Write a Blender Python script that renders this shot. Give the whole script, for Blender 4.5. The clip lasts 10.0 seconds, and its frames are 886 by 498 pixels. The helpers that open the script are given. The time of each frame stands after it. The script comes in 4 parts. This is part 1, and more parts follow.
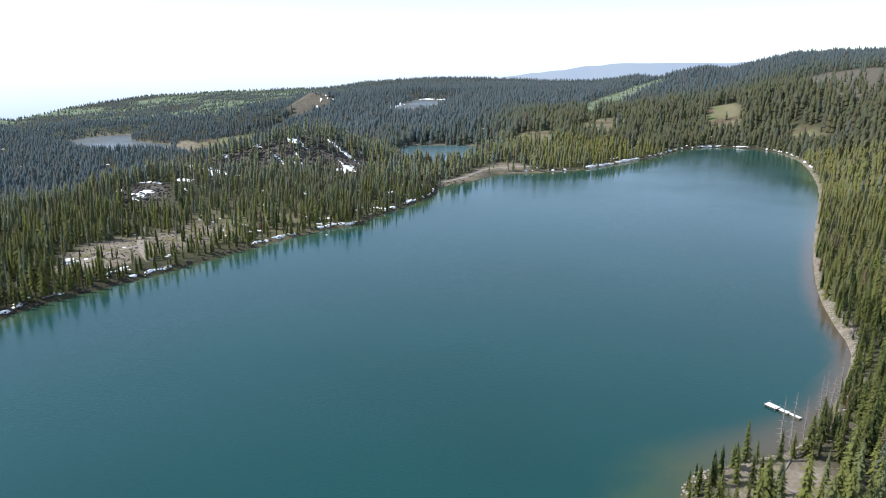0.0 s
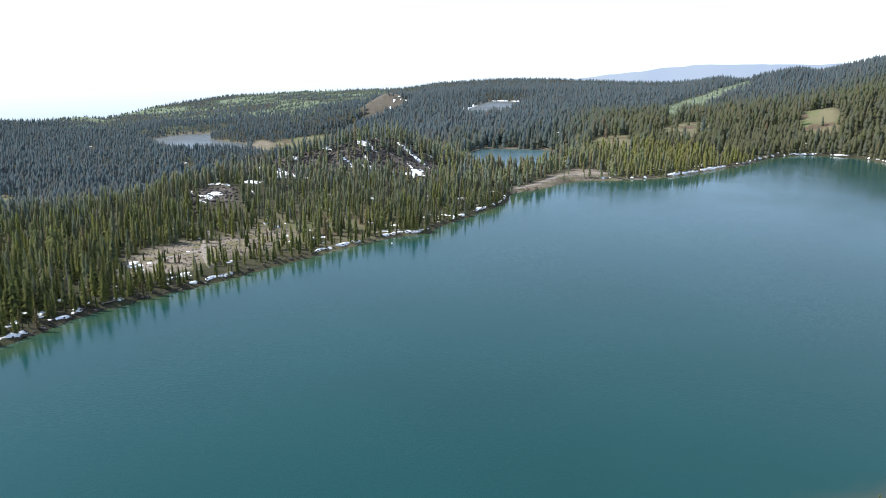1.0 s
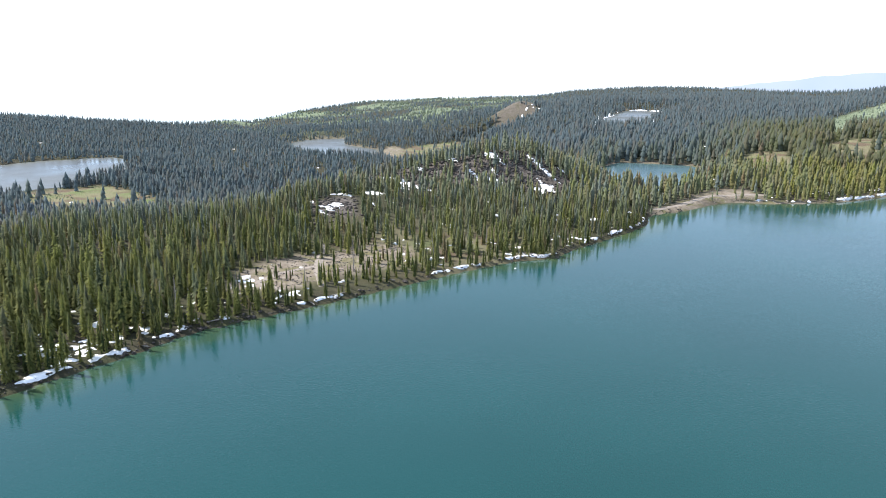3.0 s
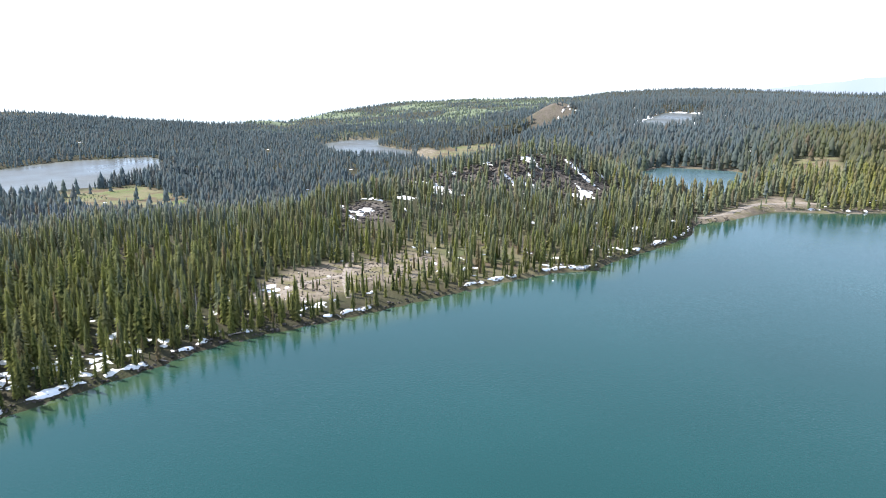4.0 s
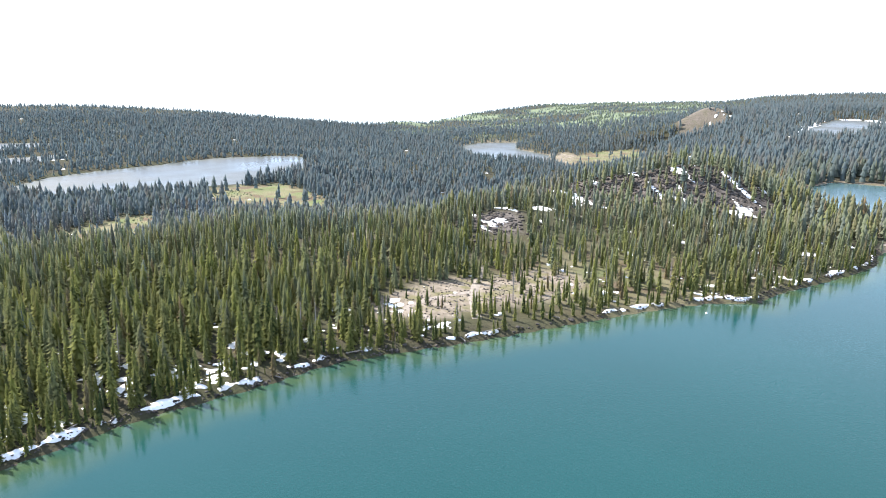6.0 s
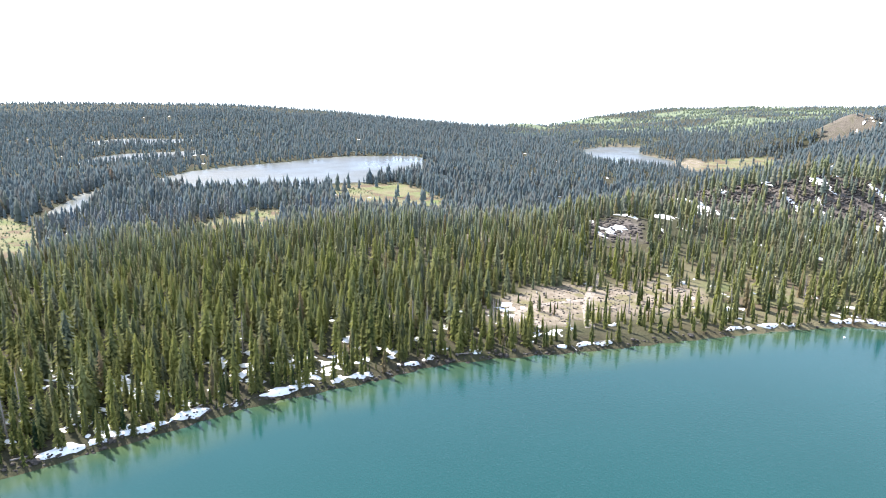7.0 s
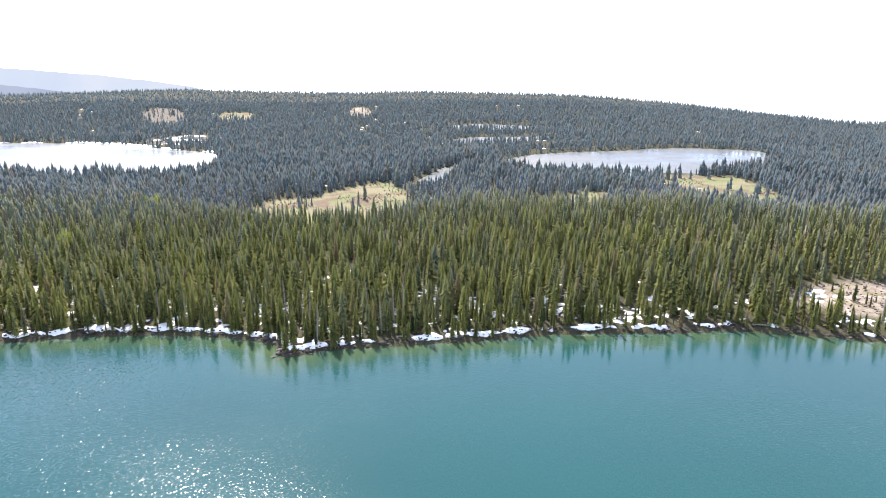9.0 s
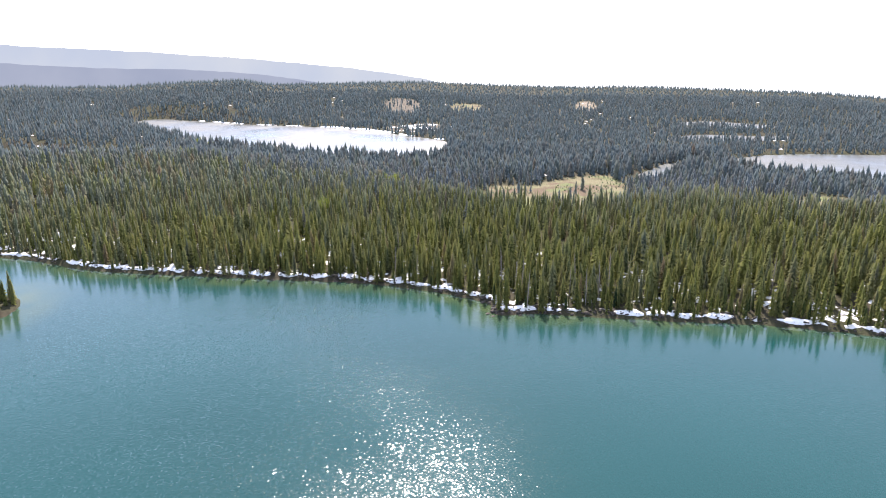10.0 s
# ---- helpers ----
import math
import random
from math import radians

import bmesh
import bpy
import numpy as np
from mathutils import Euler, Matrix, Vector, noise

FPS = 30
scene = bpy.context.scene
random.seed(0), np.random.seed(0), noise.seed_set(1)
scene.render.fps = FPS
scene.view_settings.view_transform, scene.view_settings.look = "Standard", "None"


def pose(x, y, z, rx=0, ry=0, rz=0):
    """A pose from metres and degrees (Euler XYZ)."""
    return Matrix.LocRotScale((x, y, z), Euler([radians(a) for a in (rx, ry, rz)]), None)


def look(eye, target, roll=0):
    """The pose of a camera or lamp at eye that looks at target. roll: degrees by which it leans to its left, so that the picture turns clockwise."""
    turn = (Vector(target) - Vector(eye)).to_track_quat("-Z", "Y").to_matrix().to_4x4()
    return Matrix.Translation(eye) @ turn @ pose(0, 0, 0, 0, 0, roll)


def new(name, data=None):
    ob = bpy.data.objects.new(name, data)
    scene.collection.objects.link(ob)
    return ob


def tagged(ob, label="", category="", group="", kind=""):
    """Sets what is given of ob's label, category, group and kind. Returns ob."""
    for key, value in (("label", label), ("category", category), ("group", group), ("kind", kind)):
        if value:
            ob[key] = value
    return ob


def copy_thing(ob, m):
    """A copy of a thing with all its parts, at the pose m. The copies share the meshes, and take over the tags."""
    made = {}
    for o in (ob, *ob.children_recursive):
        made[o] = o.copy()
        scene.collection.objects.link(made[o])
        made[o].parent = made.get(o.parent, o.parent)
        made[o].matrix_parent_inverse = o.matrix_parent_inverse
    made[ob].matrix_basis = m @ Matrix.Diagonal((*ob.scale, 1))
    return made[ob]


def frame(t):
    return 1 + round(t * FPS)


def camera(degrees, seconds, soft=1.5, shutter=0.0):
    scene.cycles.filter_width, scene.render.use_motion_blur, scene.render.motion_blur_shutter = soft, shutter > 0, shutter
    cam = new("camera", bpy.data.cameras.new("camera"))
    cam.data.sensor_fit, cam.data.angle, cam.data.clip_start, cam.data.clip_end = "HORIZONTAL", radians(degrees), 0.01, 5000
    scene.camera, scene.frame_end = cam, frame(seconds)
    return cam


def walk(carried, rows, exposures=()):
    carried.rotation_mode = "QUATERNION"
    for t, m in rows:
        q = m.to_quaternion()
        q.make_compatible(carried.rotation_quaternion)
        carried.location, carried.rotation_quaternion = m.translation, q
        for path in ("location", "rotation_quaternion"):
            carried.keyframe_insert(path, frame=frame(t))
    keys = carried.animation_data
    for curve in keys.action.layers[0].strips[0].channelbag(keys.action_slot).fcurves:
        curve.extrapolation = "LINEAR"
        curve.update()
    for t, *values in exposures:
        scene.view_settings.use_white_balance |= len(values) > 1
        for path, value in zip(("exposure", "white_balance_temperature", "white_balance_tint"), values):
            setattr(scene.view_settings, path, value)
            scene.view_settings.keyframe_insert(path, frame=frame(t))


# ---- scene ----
cam = camera(64.7, 10.0, soft=0.95)
PATH = [
    (0.0, (-0.028, 0.006, 73.059), (0.005, 1.933, 72.523), -0.10),
    (0.5, (0.074, 8.039, 73.024), (0.008, 9.965, 72.489), -0.10),
    (1.0, (-0.197, 15.760, 73.032), (-0.362, 17.681, 72.499), -0.10),
    (1.5, (-0.581, 22.526, 72.946), (-0.842, 24.438, 72.419), -0.10),
    (2.0, (-1.392, 28.909, 73.058), (-1.737, 30.809, 72.535), -0.10),
    (2.5, (-2.367, 34.893, 73.026), (-2.800, 36.776, 72.509), -0.10),
    (2.7, (-2.750, 37.220, 73.050), (-3.221, 39.094, 72.535), -0.08),
    (3.8, (-6.650, 50.610, 73.190), (-7.240, 52.451, 72.677), -0.03),
    (4.0, (-7.329, 52.736, 73.190), (-7.936, 54.572, 72.678), -0.00),
    (4.5, (-9.294, 58.535, 73.096), (-10.010, 60.332, 72.586), -0.00),
    (5.0, (-11.400, 64.195, 73.057), (-12.222, 65.946, 72.548), 0.00),
    (5.2, (-12.150, 65.950, 73.080), (-13.010, 67.683, 72.572), 0.02),
    (6.3, (-15.200, 71.050, 73.300), (-16.203, 72.705, 72.795), 0.00),
    (6.5, (-15.313, 71.302, 73.328), (-16.366, 72.926, 72.825), 0.00),
    (7.0, (-15.226, 71.347, 73.416), (-16.449, 72.848, 72.914), 0.10),
    (7.5, (-12.840, 68.826, 73.434), (-14.217, 70.186, 72.931), 0.30),
    (8.0, (-5.861, 62.965, 73.313), (-7.388, 64.150, 72.801), 0.00),
    (8.5, (3.257, 57.103, 73.167), (1.599, 58.094, 72.648), -0.20),
    (9.0, (13.303, 52.215, 73.081), (11.534, 52.991, 72.561), -0.50),
    (9.5, (23.599, 48.901, 72.972), (21.732, 49.394, 72.448), -0.50),
    (10.0, (33.726, 46.772, 72.668), (31.807, 46.964, 72.138), -0.40),
]
EXPOSURES = [(0.0, 0.29, 6080, 9), (2.5, 0.7, 6250, 10), (4.0, 0.93, 6330, 11), (5.0, 1.18, 6370, 11), (6.5, 1.33, 6400, 12), (7.75, 1.56, 6480, 14), (9.0, 1.4, 6560, 18), (9.5, 1.33, 6620, 19), (10.0, 1.16, 6700, 20)]
walk(cam, [(t, look(eye, target, roll)) for t, eye, target, roll in PATH], EXPOSURES)

# ---- world and sun ----
SUN_AZ, SUN_EL = 84.0, 47.0          # degrees left of +y, degrees up
sun_way = Vector((-math.sin(radians(SUN_AZ)) * math.cos(radians(SUN_EL)), math.cos(radians(SUN_AZ)) * math.cos(radians(SUN_EL)), math.sin(radians(SUN_EL))))
world = bpy.data.worlds.new("sky")
scene.world = world
world.use_nodes = True
sky = world.node_tree.nodes.new("ShaderNodeTexSky")
sky.sky_type, sky.sun_disc = "NISHITA", False
sky.sun_elevation, sky.sun_rotation = radians(SUN_EL), radians(-SUN_AZ)
sky.altitude, sky.air_density, sky.dust_density, sky.ozone_density = 2800, 1.0, 1.0, 1.0
veil = world.node_tree.nodes.new("ShaderNodeBackground")      # thin high cloud over the whole sky
veil.inputs["Color"].default_value, veil.inputs["Strength"].default_value = (0.86, 0.95, 1.05, 1), 0.36
both = world.node_tree.nodes.new("ShaderNodeAddShader")
background = world.node_tree.nodes["Background"]
background.inputs["Strength"].default_value = 0.12
world.node_tree.links.new(sky.outputs[0], background.inputs["Color"])
world.node_tree.links.new(background.outputs[0], both.inputs[0])
world.node_tree.links.new(veil.outputs[0], both.inputs[1])
world.node_tree.links.new(both.outputs[0], world.node_tree.nodes["World Output"].inputs["Surface"])
sun = new("sun", bpy.data.lights.new("sun", "SUN"))
sun.data.energy, sun.data.angle, sun.data.color = 5.0, radians(0.53), (1.0, 0.95, 0.87)
sun.matrix_world = look((0, 0, 400), Vector((0, 0, 400)) - sun_way)

# ---- numeric helpers ----
rng = np.random.default_rng(7)


def value_noise(x, y, scale, salt=0):
    """Smooth noise from -1 to 1 with features of about that many metres."""
    u, v = np.asarray(x, float) / scale + 37.1 * salt + 1000, np.asarray(y, float) / scale - 11.7 * salt + 1000
    i, j = np.floor(u).astype(np.int64), np.floor(v).astype(np.int64)
    fu, fv = u - i, v - j
    fu, fv = fu * fu * (3 - 2 * fu), fv * fv * (3 - 2 * fv)

    def hashed(a, b):
        n = (a * 374761393 + b * 668265263 + salt * 1442695041) & 0xFFFFFFFF
        n = ((n ^ (n >> 13)) * 1274126177) & 0xFFFFFFFF
        return ((n ^ (n >> 16)) & 0xFFFF) / 32767.5 - 1

    low = hashed(i, j) * (1 - fu) + hashed(i + 1, j) * fu
    high = hashed(i, j + 1) * (1 - fu) + hashed(i + 1, j + 1) * fu
    return low * (1 - fv) + high * fv


def fbm(x, y, scale, octaves=3, salt=0):
    return sum(value_noise(x, y, scale / 2**k, salt + k) / 2**k for k in range(octaves)) / 1.6


def smooth(a, b, v):
    s = np.clip((v - a) / (b - a), 0, 1)
    return s * s * (3 - 2 * s)


def closed_curve(points, steps=6):
    """A smooth closed line through the points."""
    p = np.array(points, float)
    a, b, c, d = np.roll(p, 1, 0), p, np.roll(p, -1, 0), np.roll(p, -2, 0)
    rows = []
    for s in np.linspace(0, 1, steps, endpoint=False):
        rows.append(0.5 * (2 * b + (c - a) * s + (2 * a - 5 * b + 4 * c - d) * s * s + (3 * b - a - 3 * c + d) * s**3))
    return np.stack(rows, 1).reshape(-1, 2)


def outside(curve, x, y, reach=250.0):
    """Distance from a closed line, negative within it; capped at reach."""
    shape = np.shape(x)
    x, y = np.ravel(x).astype(float), np.ravel(y).astype(float)
    out = np.full(x.shape, reach)
    low, high = curve.min(0) - reach, curve.max(0) + reach
    near = np.nonzero((x > low[0]) & (x < high[0]) & (y > low[1]) & (y < high[1]))[0]
    a, b = curve, np.roll(curve, -1, 0)
    e = b - a
    length = np.maximum((e**2).sum(1), 1e-9)
    for k in range(0, len(near), 20000):
        n = near[k:k + 20000]
        px, py = x[n][:, None], y[n][:, None]
        s = np.clip(((px - a[:, 0]) * e[:, 0] + (py - a[:, 1]) * e[:, 1]) / length, 0, 1)
        d = np.sqrt(((px - a[:, 0] - s * e[:, 0])**2 + (py - a[:, 1] - s * e[:, 1])**2).min(1))
        cross = (a[:, 1] > py) != (b[:, 1] > py)
        with np.errstate(divide="ignore", invalid="ignore"):
            hit = cross & (px < a[:, 0] + (py - a[:, 1]) * e[:, 0] / np.where(e[:, 1] == 0, 1e-9, e[:, 1]))
        out[n] = np.minimum(np.where(hit.sum(1) % 2 == 1, -d, d), reach)
    return out.reshape(shape)


# ---- the plan: lakes, meadows, ridges ----
MAIN = closed_curve([(5, 395), (2, 372), (-12, 343), (-26, 319), (-33, 303), (-45, 296), (-65, 273), (-92, 236), (-112, 211), (-121, 198), (-127, 181), (-138, 156), (-144, 132), (-150, 110), (-155, 92), (-156, 81), (-166, 80), (-179, 64), (-190, 42), (-198, 12), (-206, -18), (-217, -55), (-238, -95)] + [(-240, -150), (-190, -215), (-100, -240), (-20, -200), (15, -120), (22, -30), (30, 60), (42, 103), (54, 112), (68, 117), (80, 127), (93, 143), (104, 158), (109, 169), (115, 188), (125, 213), (143, 249), (164, 287), (197, 345), (226, 401), (257, 478), (266, 535), (241, 563), (203, 554), (166, 513), (132, 481), (103, 457), (71, 444), (42, 440), (22, 412)])
LAKES = {
    "pond_behind_beach": (0.0, closed_curve([(-34, 540), (-22, 582), (0, 590), (36, 574), (34, 525), (20, 478), (-16, 476)])),
    "meadow_lake": (-28.0, closed_curve([(-600, 372), (-650, 450), (-640, 560), (-625, 640), (-560, 692), (-515, 650), (-474, 590), (-466, 548), (-463, 505), (-470, 470), (-495, 430), (-540, 380)])),
    "valley_lake": (-58.0, closed_curve([(-572, 1140), (-552, 1196), (-510, 1204), (-482, 1130), (-430, 1092), (-396, 1066), (-366, 985), (-395, 930), (-450, 960), (-530, 1050)])),
    "snowy_reservoir": (-5.0, closed_curve([(-52, 1030), (-45, 1130), (-25, 1275), (30, 1250), (10, 1120), (-8, 960), (-35, 930)])),
    "island_lake": (-22.0, closed_curve([(-1155, -300), (-1108, -228), (-1030, -130), (-955, 4), (-855, 82), (-782, 126), (-690, 128), (-628, 98), (-640, 40), (-690, -40), (-780, -130), (-930, -225), (-1070, -310)])),
    "woodland_pond": (-27.0, closed_curve([(-800, 405), (-835, 470), (-800, 562), (-775, 545), (-762, 475), (-772, 418)])),
    "far_woodland_pond": (-26.0, closed_curve([(-985, 500), (-1005, 560), (-930, 622), (-895, 590), (-920, 525)])),
    "hollow_pond": (-22.0, closed_curve([(-720, -340), (-735, -270), (-712, -195), (-662, -165), (-648, -215), (-662, -310)])),
    "bog_pool": (-20.75, closed_curve([(-462, 160), (-470, 172), (-455, 182), (-435, 176), (-440, 164)])),
    "bog_pool_west": (-20.75, closed_curve([(-488, 196), (-497, 212), (-480, 220), (-468, 210), (-475, 198)])),
    "bog_pool_south": (-20.75, closed_curve([(-420, 140), (-428, 152), (-412, 158), (-396, 150), (-402, 140)])),
    "brook": (-21.5, closed_curve([(-462, 245), (-500, 285), (-545, 318), (-582, 350), (-570, 318), (-530, 275), (-490, 238)])),
}
for key, (level, curve) in LAKES.items():
    size = min(6.0, 0.04 * float(np.ptp(curve, 0).max()))
    LAKES[key] = (level, curve + size * np.stack([value_noise(curve[:, 0], curve[:, 1], 5 * size, 151), value_noise(curve[:, 0], curve[:, 1], 5 * size, 152)], -1))
OPEN = {  # treeless ground: level (None: as it lies), outline
    "clearing": (None, closed_curve([(-134, 236), (-131, 260), (-119, 278), (-101, 295), (-86, 294), (-84, 279), (-94, 262), (-106, 247), (-116, 234), (-126, 230)])),
    "bog": (-21.0, closed_curve([(-470, 130), (-475, 165), (-505, 205), (-505, 235), (-440, 228), (-388, 200), (-352, 172), (-345, 140), (-400, 105)])),
    "lakeside_meadow": (-27.0, closed_curve([(-470, 480), (-455, 505), (-430, 525), (-390, 510), (-345, 480), (-325, 440), (-370, 415), (-430, 440)])),
    "glade": (-21.0, closed_curve([(-378, 268), (-402, 325), (-402, 362), (-375, 352), (-345, 318), (-335, 272)])),
    "trail": (None, closed_curve([(-184, 292), (-193, 312), (-192, 332), (-182, 345), (-178, 338), (-186, 322), (-184, 308), (-177, 296)])),
    "beach": (None, closed_curve([(6, 396), (24, 413), (42, 441), (58, 445), (64, 452), (56, 466), (44, 464), (33, 450), (14, 417)])),
    "north_meadow": (None, closed_curve([(120, 590), (140, 640), (158, 672), (180, 662), (170, 615), (146, 578)])),
    "north_glade": (None, closed_curve([(66, 545), (78, 605), (98, 602), (96, 540)])),
    "hill_meadow": (None, closed_curve([(240, 612), (256, 655), (276, 668), (284, 650), (268, 610)])),
    "bald_slope": (None, closed_curve([(345, 600), (362, 703), (430, 770), (500, 770), (480, 690), (425, 640), (378, 560)])),
    "straw_slope": (None, closed_curve([(290, 545), (298, 582), (309, 570), (307, 532)])),
    "plateau_meadow": (None, closed_curve([(-1180, 185), (-1300, 205), (-1310, 255), (-1190, 235)])),
    "plateau_glade": (None, closed_curve([(-1200, 410), (-1330, 450), (-1340, 480), (-1200, 450)])),
    "stony_point": (None, closed_curve([(-880, 85), (-960, 70), (-1010, 120), (-980, 150), (-900, 130)])),
    "far_bald": (None, closed_curve([(-1150, 85), (-1290, 72), (-1370, 95), (-1340, 138), (-1180, 132)])),
    "valley_bank": (None, closed_curve([(-386, 1060), (-374, 1090), (-352, 1068), (-334, 985), (-346, 968), (-362, 1010)])),
    "valley_meadow": (-56.0, closed_curve([(-345, 975), (-352, 1094), (-324, 1160), (-267, 1180), (-205, 1178), (-225, 1085), (-262, 985), (-305, 930)])),
}
RIDGE = np.array([(-180, 1500, 0), (-90, 1200, 1.5), (-45, 1100, .8), (-32, 1150, .4), (-28, 1200, .3), (-24.8, 1300, -.5), (-23, 1400, -1.15), (-19, 1700, -1.7), (-16.6, 1600, -1.3), (-12.8, 2000, -1.85), (-.8, 2300, -1.65), (5.5, 2300, -1.98), (8.6, 2200, -2.35), (21.9, 2300, -2.91), (25.5, 2200, -3.35), (31, 1900, -4.25), (32.4, 1800, -4.1), (35.6, 1500, -4.4), (40, 1500, -4.0), (46.8, 1600, -3.2), (56, 1700, -2.55), (64, 1800, -2.25), (77, 1900, -2.15), (86, 1900, -1.78), (98, 1900, -1.75), (100, 1700, -1.45), (109, 1800, -1.8), (116, 1800, -1.65), (140, 1600, 0), (180, 1500, 0)])
MIDDLE = np.array([(-180, 15), (-60, 40), (-30, 34), (-18, 16), (-5, 8), (5, 2), (12, -12), (20, -45), (30, -42), (45, -28), (75, -26), (95, -20), (120, -10), (180, 15)])


def terrain(x, y):
    """The ground's height, and how far the main lake's shore is (negative: in the lake)."""
    x, y = np.asarray(x, float), np.asarray(y, float)
    dx, dy = x, y - 50
    r, az = np.hypot(dx, dy), np.degrees(np.arctan2(-dx, dy))
    far = np.interp(az, RIDGE[:, 0], RIDGE[:, 1])
    top = 73 + far * np.tan(np.radians(np.interp(az, RIDGE[:, 0], RIDGE[:, 2]))) - 11
    mid = np.interp(az, MIDDLE[:, 0], MIDDLE[:, 1])
    z = 3 + (mid - 3) * smooth(240, 620, r)
    z = z + (top - mid) * smooth(0.42, 1.0, r / far)
    z = z - np.maximum(r - far - 60, 0) * 0.22 * smooth(0, 500, r - far)
    # ground lowered to fit the view: woods here would hide the meadow
    z -= 15 * smooth(500, 760, r) * (1 - smooth(1150, 1350, r)) * np.exp(-((az - 15.5) / 4.5)**2)   # hollow before the valley meadow
    z += fbm(x, y, 260, 3, 3) * 5 * smooth(350, 900, r) + fbm(x, y, 40, 2, 8) * 0.7 * smooth(200, 500, r)

    def hump(cx, cy, length, width, turn, height, steep=1.0):
        c, s = math.cos(radians(turn)), math.sin(radians(turn))
        u, v = (x - cx) * c + (y - cy) * s, -(x - cx) * s + (y - cy) * c
        return height * np.exp(-(u / length)**4 - (v / np.where(v < 0, width * steep, width))**2)

    z += hump(-99, 442, 88, 48, 10, 27, 0.5)                     # rocky knob
    z += 15 * np.exp(-((x + 146) / 48)**2 - ((y - 372) / 46)**2)    # shoulder west of the knob
    z += 6 * np.exp(-((x + 92) / 45)**2 - ((y - 398) / 24)**2)      # foot of its stony slope
    z += hump(-430, -150, 150, 95, 90, 15)                   # wooded rise before the island lake
    z += hump(420, 1180, 60, 300, -22, 20)                   # spur with the green run
    z += 27 * np.clip(1.05 - np.hypot((x + 203) / 1.15, y - 1248) / 52, 0, 1)**1.15   # bare far hill
    shore = outside(MAIN, x, y)
    islet = 9 - np.hypot((x + 176) / 1.5, y + 71)
    shore = np.maximum(shore, islet)
    z += 5 * np.exp(-((shore - 112) / 48)**2) * (x < 0) * smooth(150, 280, y) * (1 - smooth(300, 380, y))   # low ridge behind the west shore
    bank = np.where(shore < 1.7, 0.8 * shore, 1.36 + 0.022 * (shore - 1.7)) + 0.25 * value_noise(x, y, 7, 5) * smooth(0, 4, shore)
    z = bank + (z - bank) * smooth(10, 110, shore)
    z = np.where(shore < 0, np.maximum(shore * 0.3, -6), z)
    for level, curve in LAKES.values():
        d = outside(curve, x, y, 60.0)
        edge = level + np.where(d < 0, np.maximum(d * 0.3, -4), 0.12 * d)
        z = edge + (z - edge) * smooth(4, 58, d)
    for level, curve in OPEN.values():
        if level is not None:
            d = outside(curve, x, y, 60.0)
            z = level + 0.5 + (z - level - 0.5) * smooth(0, 58, d)
    return z, shore


# ---- materials ----
def material(name, rough=0.9, spec=0.2):
    m = bpy.data.materials.new(name)
    m.use_nodes = True
    p = m.node_tree.nodes["Principled BSDF"]
    p.inputs["Roughness"].default_value, p.inputs["Specular IOR Level"].default_value = rough, spec
    return m, m.node_tree.nodes, m.node_tree.links, p


def node(nodes, links, kind, inputs=(), **settings):
    n = nodes.new("ShaderNode" + kind)
    for key, value in settings.items():
        setattr(n, key, value)
    for key, value in dict(inputs).items():
        if isinstance(value, bpy.types.NodeSocket):
            links.new(value, n.inputs[key])
        else:
            n.inputs[key].default_value = value
    return n


def mixed(nodes, links, fac, a, b):
    n = nodes.new("ShaderNodeMix")
    n.data_type = "RGBA"
    for key, value in ((0, fac), (6, a), (7, b)):
        if isinstance(value, bpy.types.NodeSocket):
            links.new(value, n.inputs[key])
        else:
            n.inputs[key].default_value = (*value, 1) if isinstance(value, tuple) else value
    return n.outputs[2]


def noise_fac(nodes, links, scale, low=0.35, high=0.65, detail=4.0, vector=None):
    where = vector or node(nodes, links, "NewGeometry").outputs["Position"]
    n = node(nodes, links, "TexNoise", {"Vector": where, "Scale": scale, "Detail": detail})
    return node(nodes, links, "MapRange", {0: n.outputs[0], 1: low, 2: high}).outputs[0]


def attribute(nodes, links, name):
    return node(nodes, links, "Attribute", attribute_name=name).outputs["Fac"]


def bump(nodes, links, p, height, strength, distance):
    b = node(nodes, links, "Bump", {"Height": height, "Strength": strength, "Distance": distance})
    links.new(b.outputs[0], p.inputs["Normal"])


def mottled(name, a, b, scale, rough=0.9, spec=0.2, relief=0.4, depth=0.05, c=None):
    """A rough natural surface: two tones at one scale, a third tone in larger stains, and fine relief."""
    m, nodes, links, p = material(name, rough, spec)
    col = mixed(nodes, links, noise_fac(nodes, links, scale), a, b)
    if c:
        col = mixed(nodes, links, noise_fac(nodes, links, scale * 0.17, 0.45, 0.7), col, c)
    links.new(col, p.inputs["Base Color"])
    bump(nodes, links, p, noise_fac(nodes, links, scale * 3, 0.2, 0.8), relief, depth)
    return m


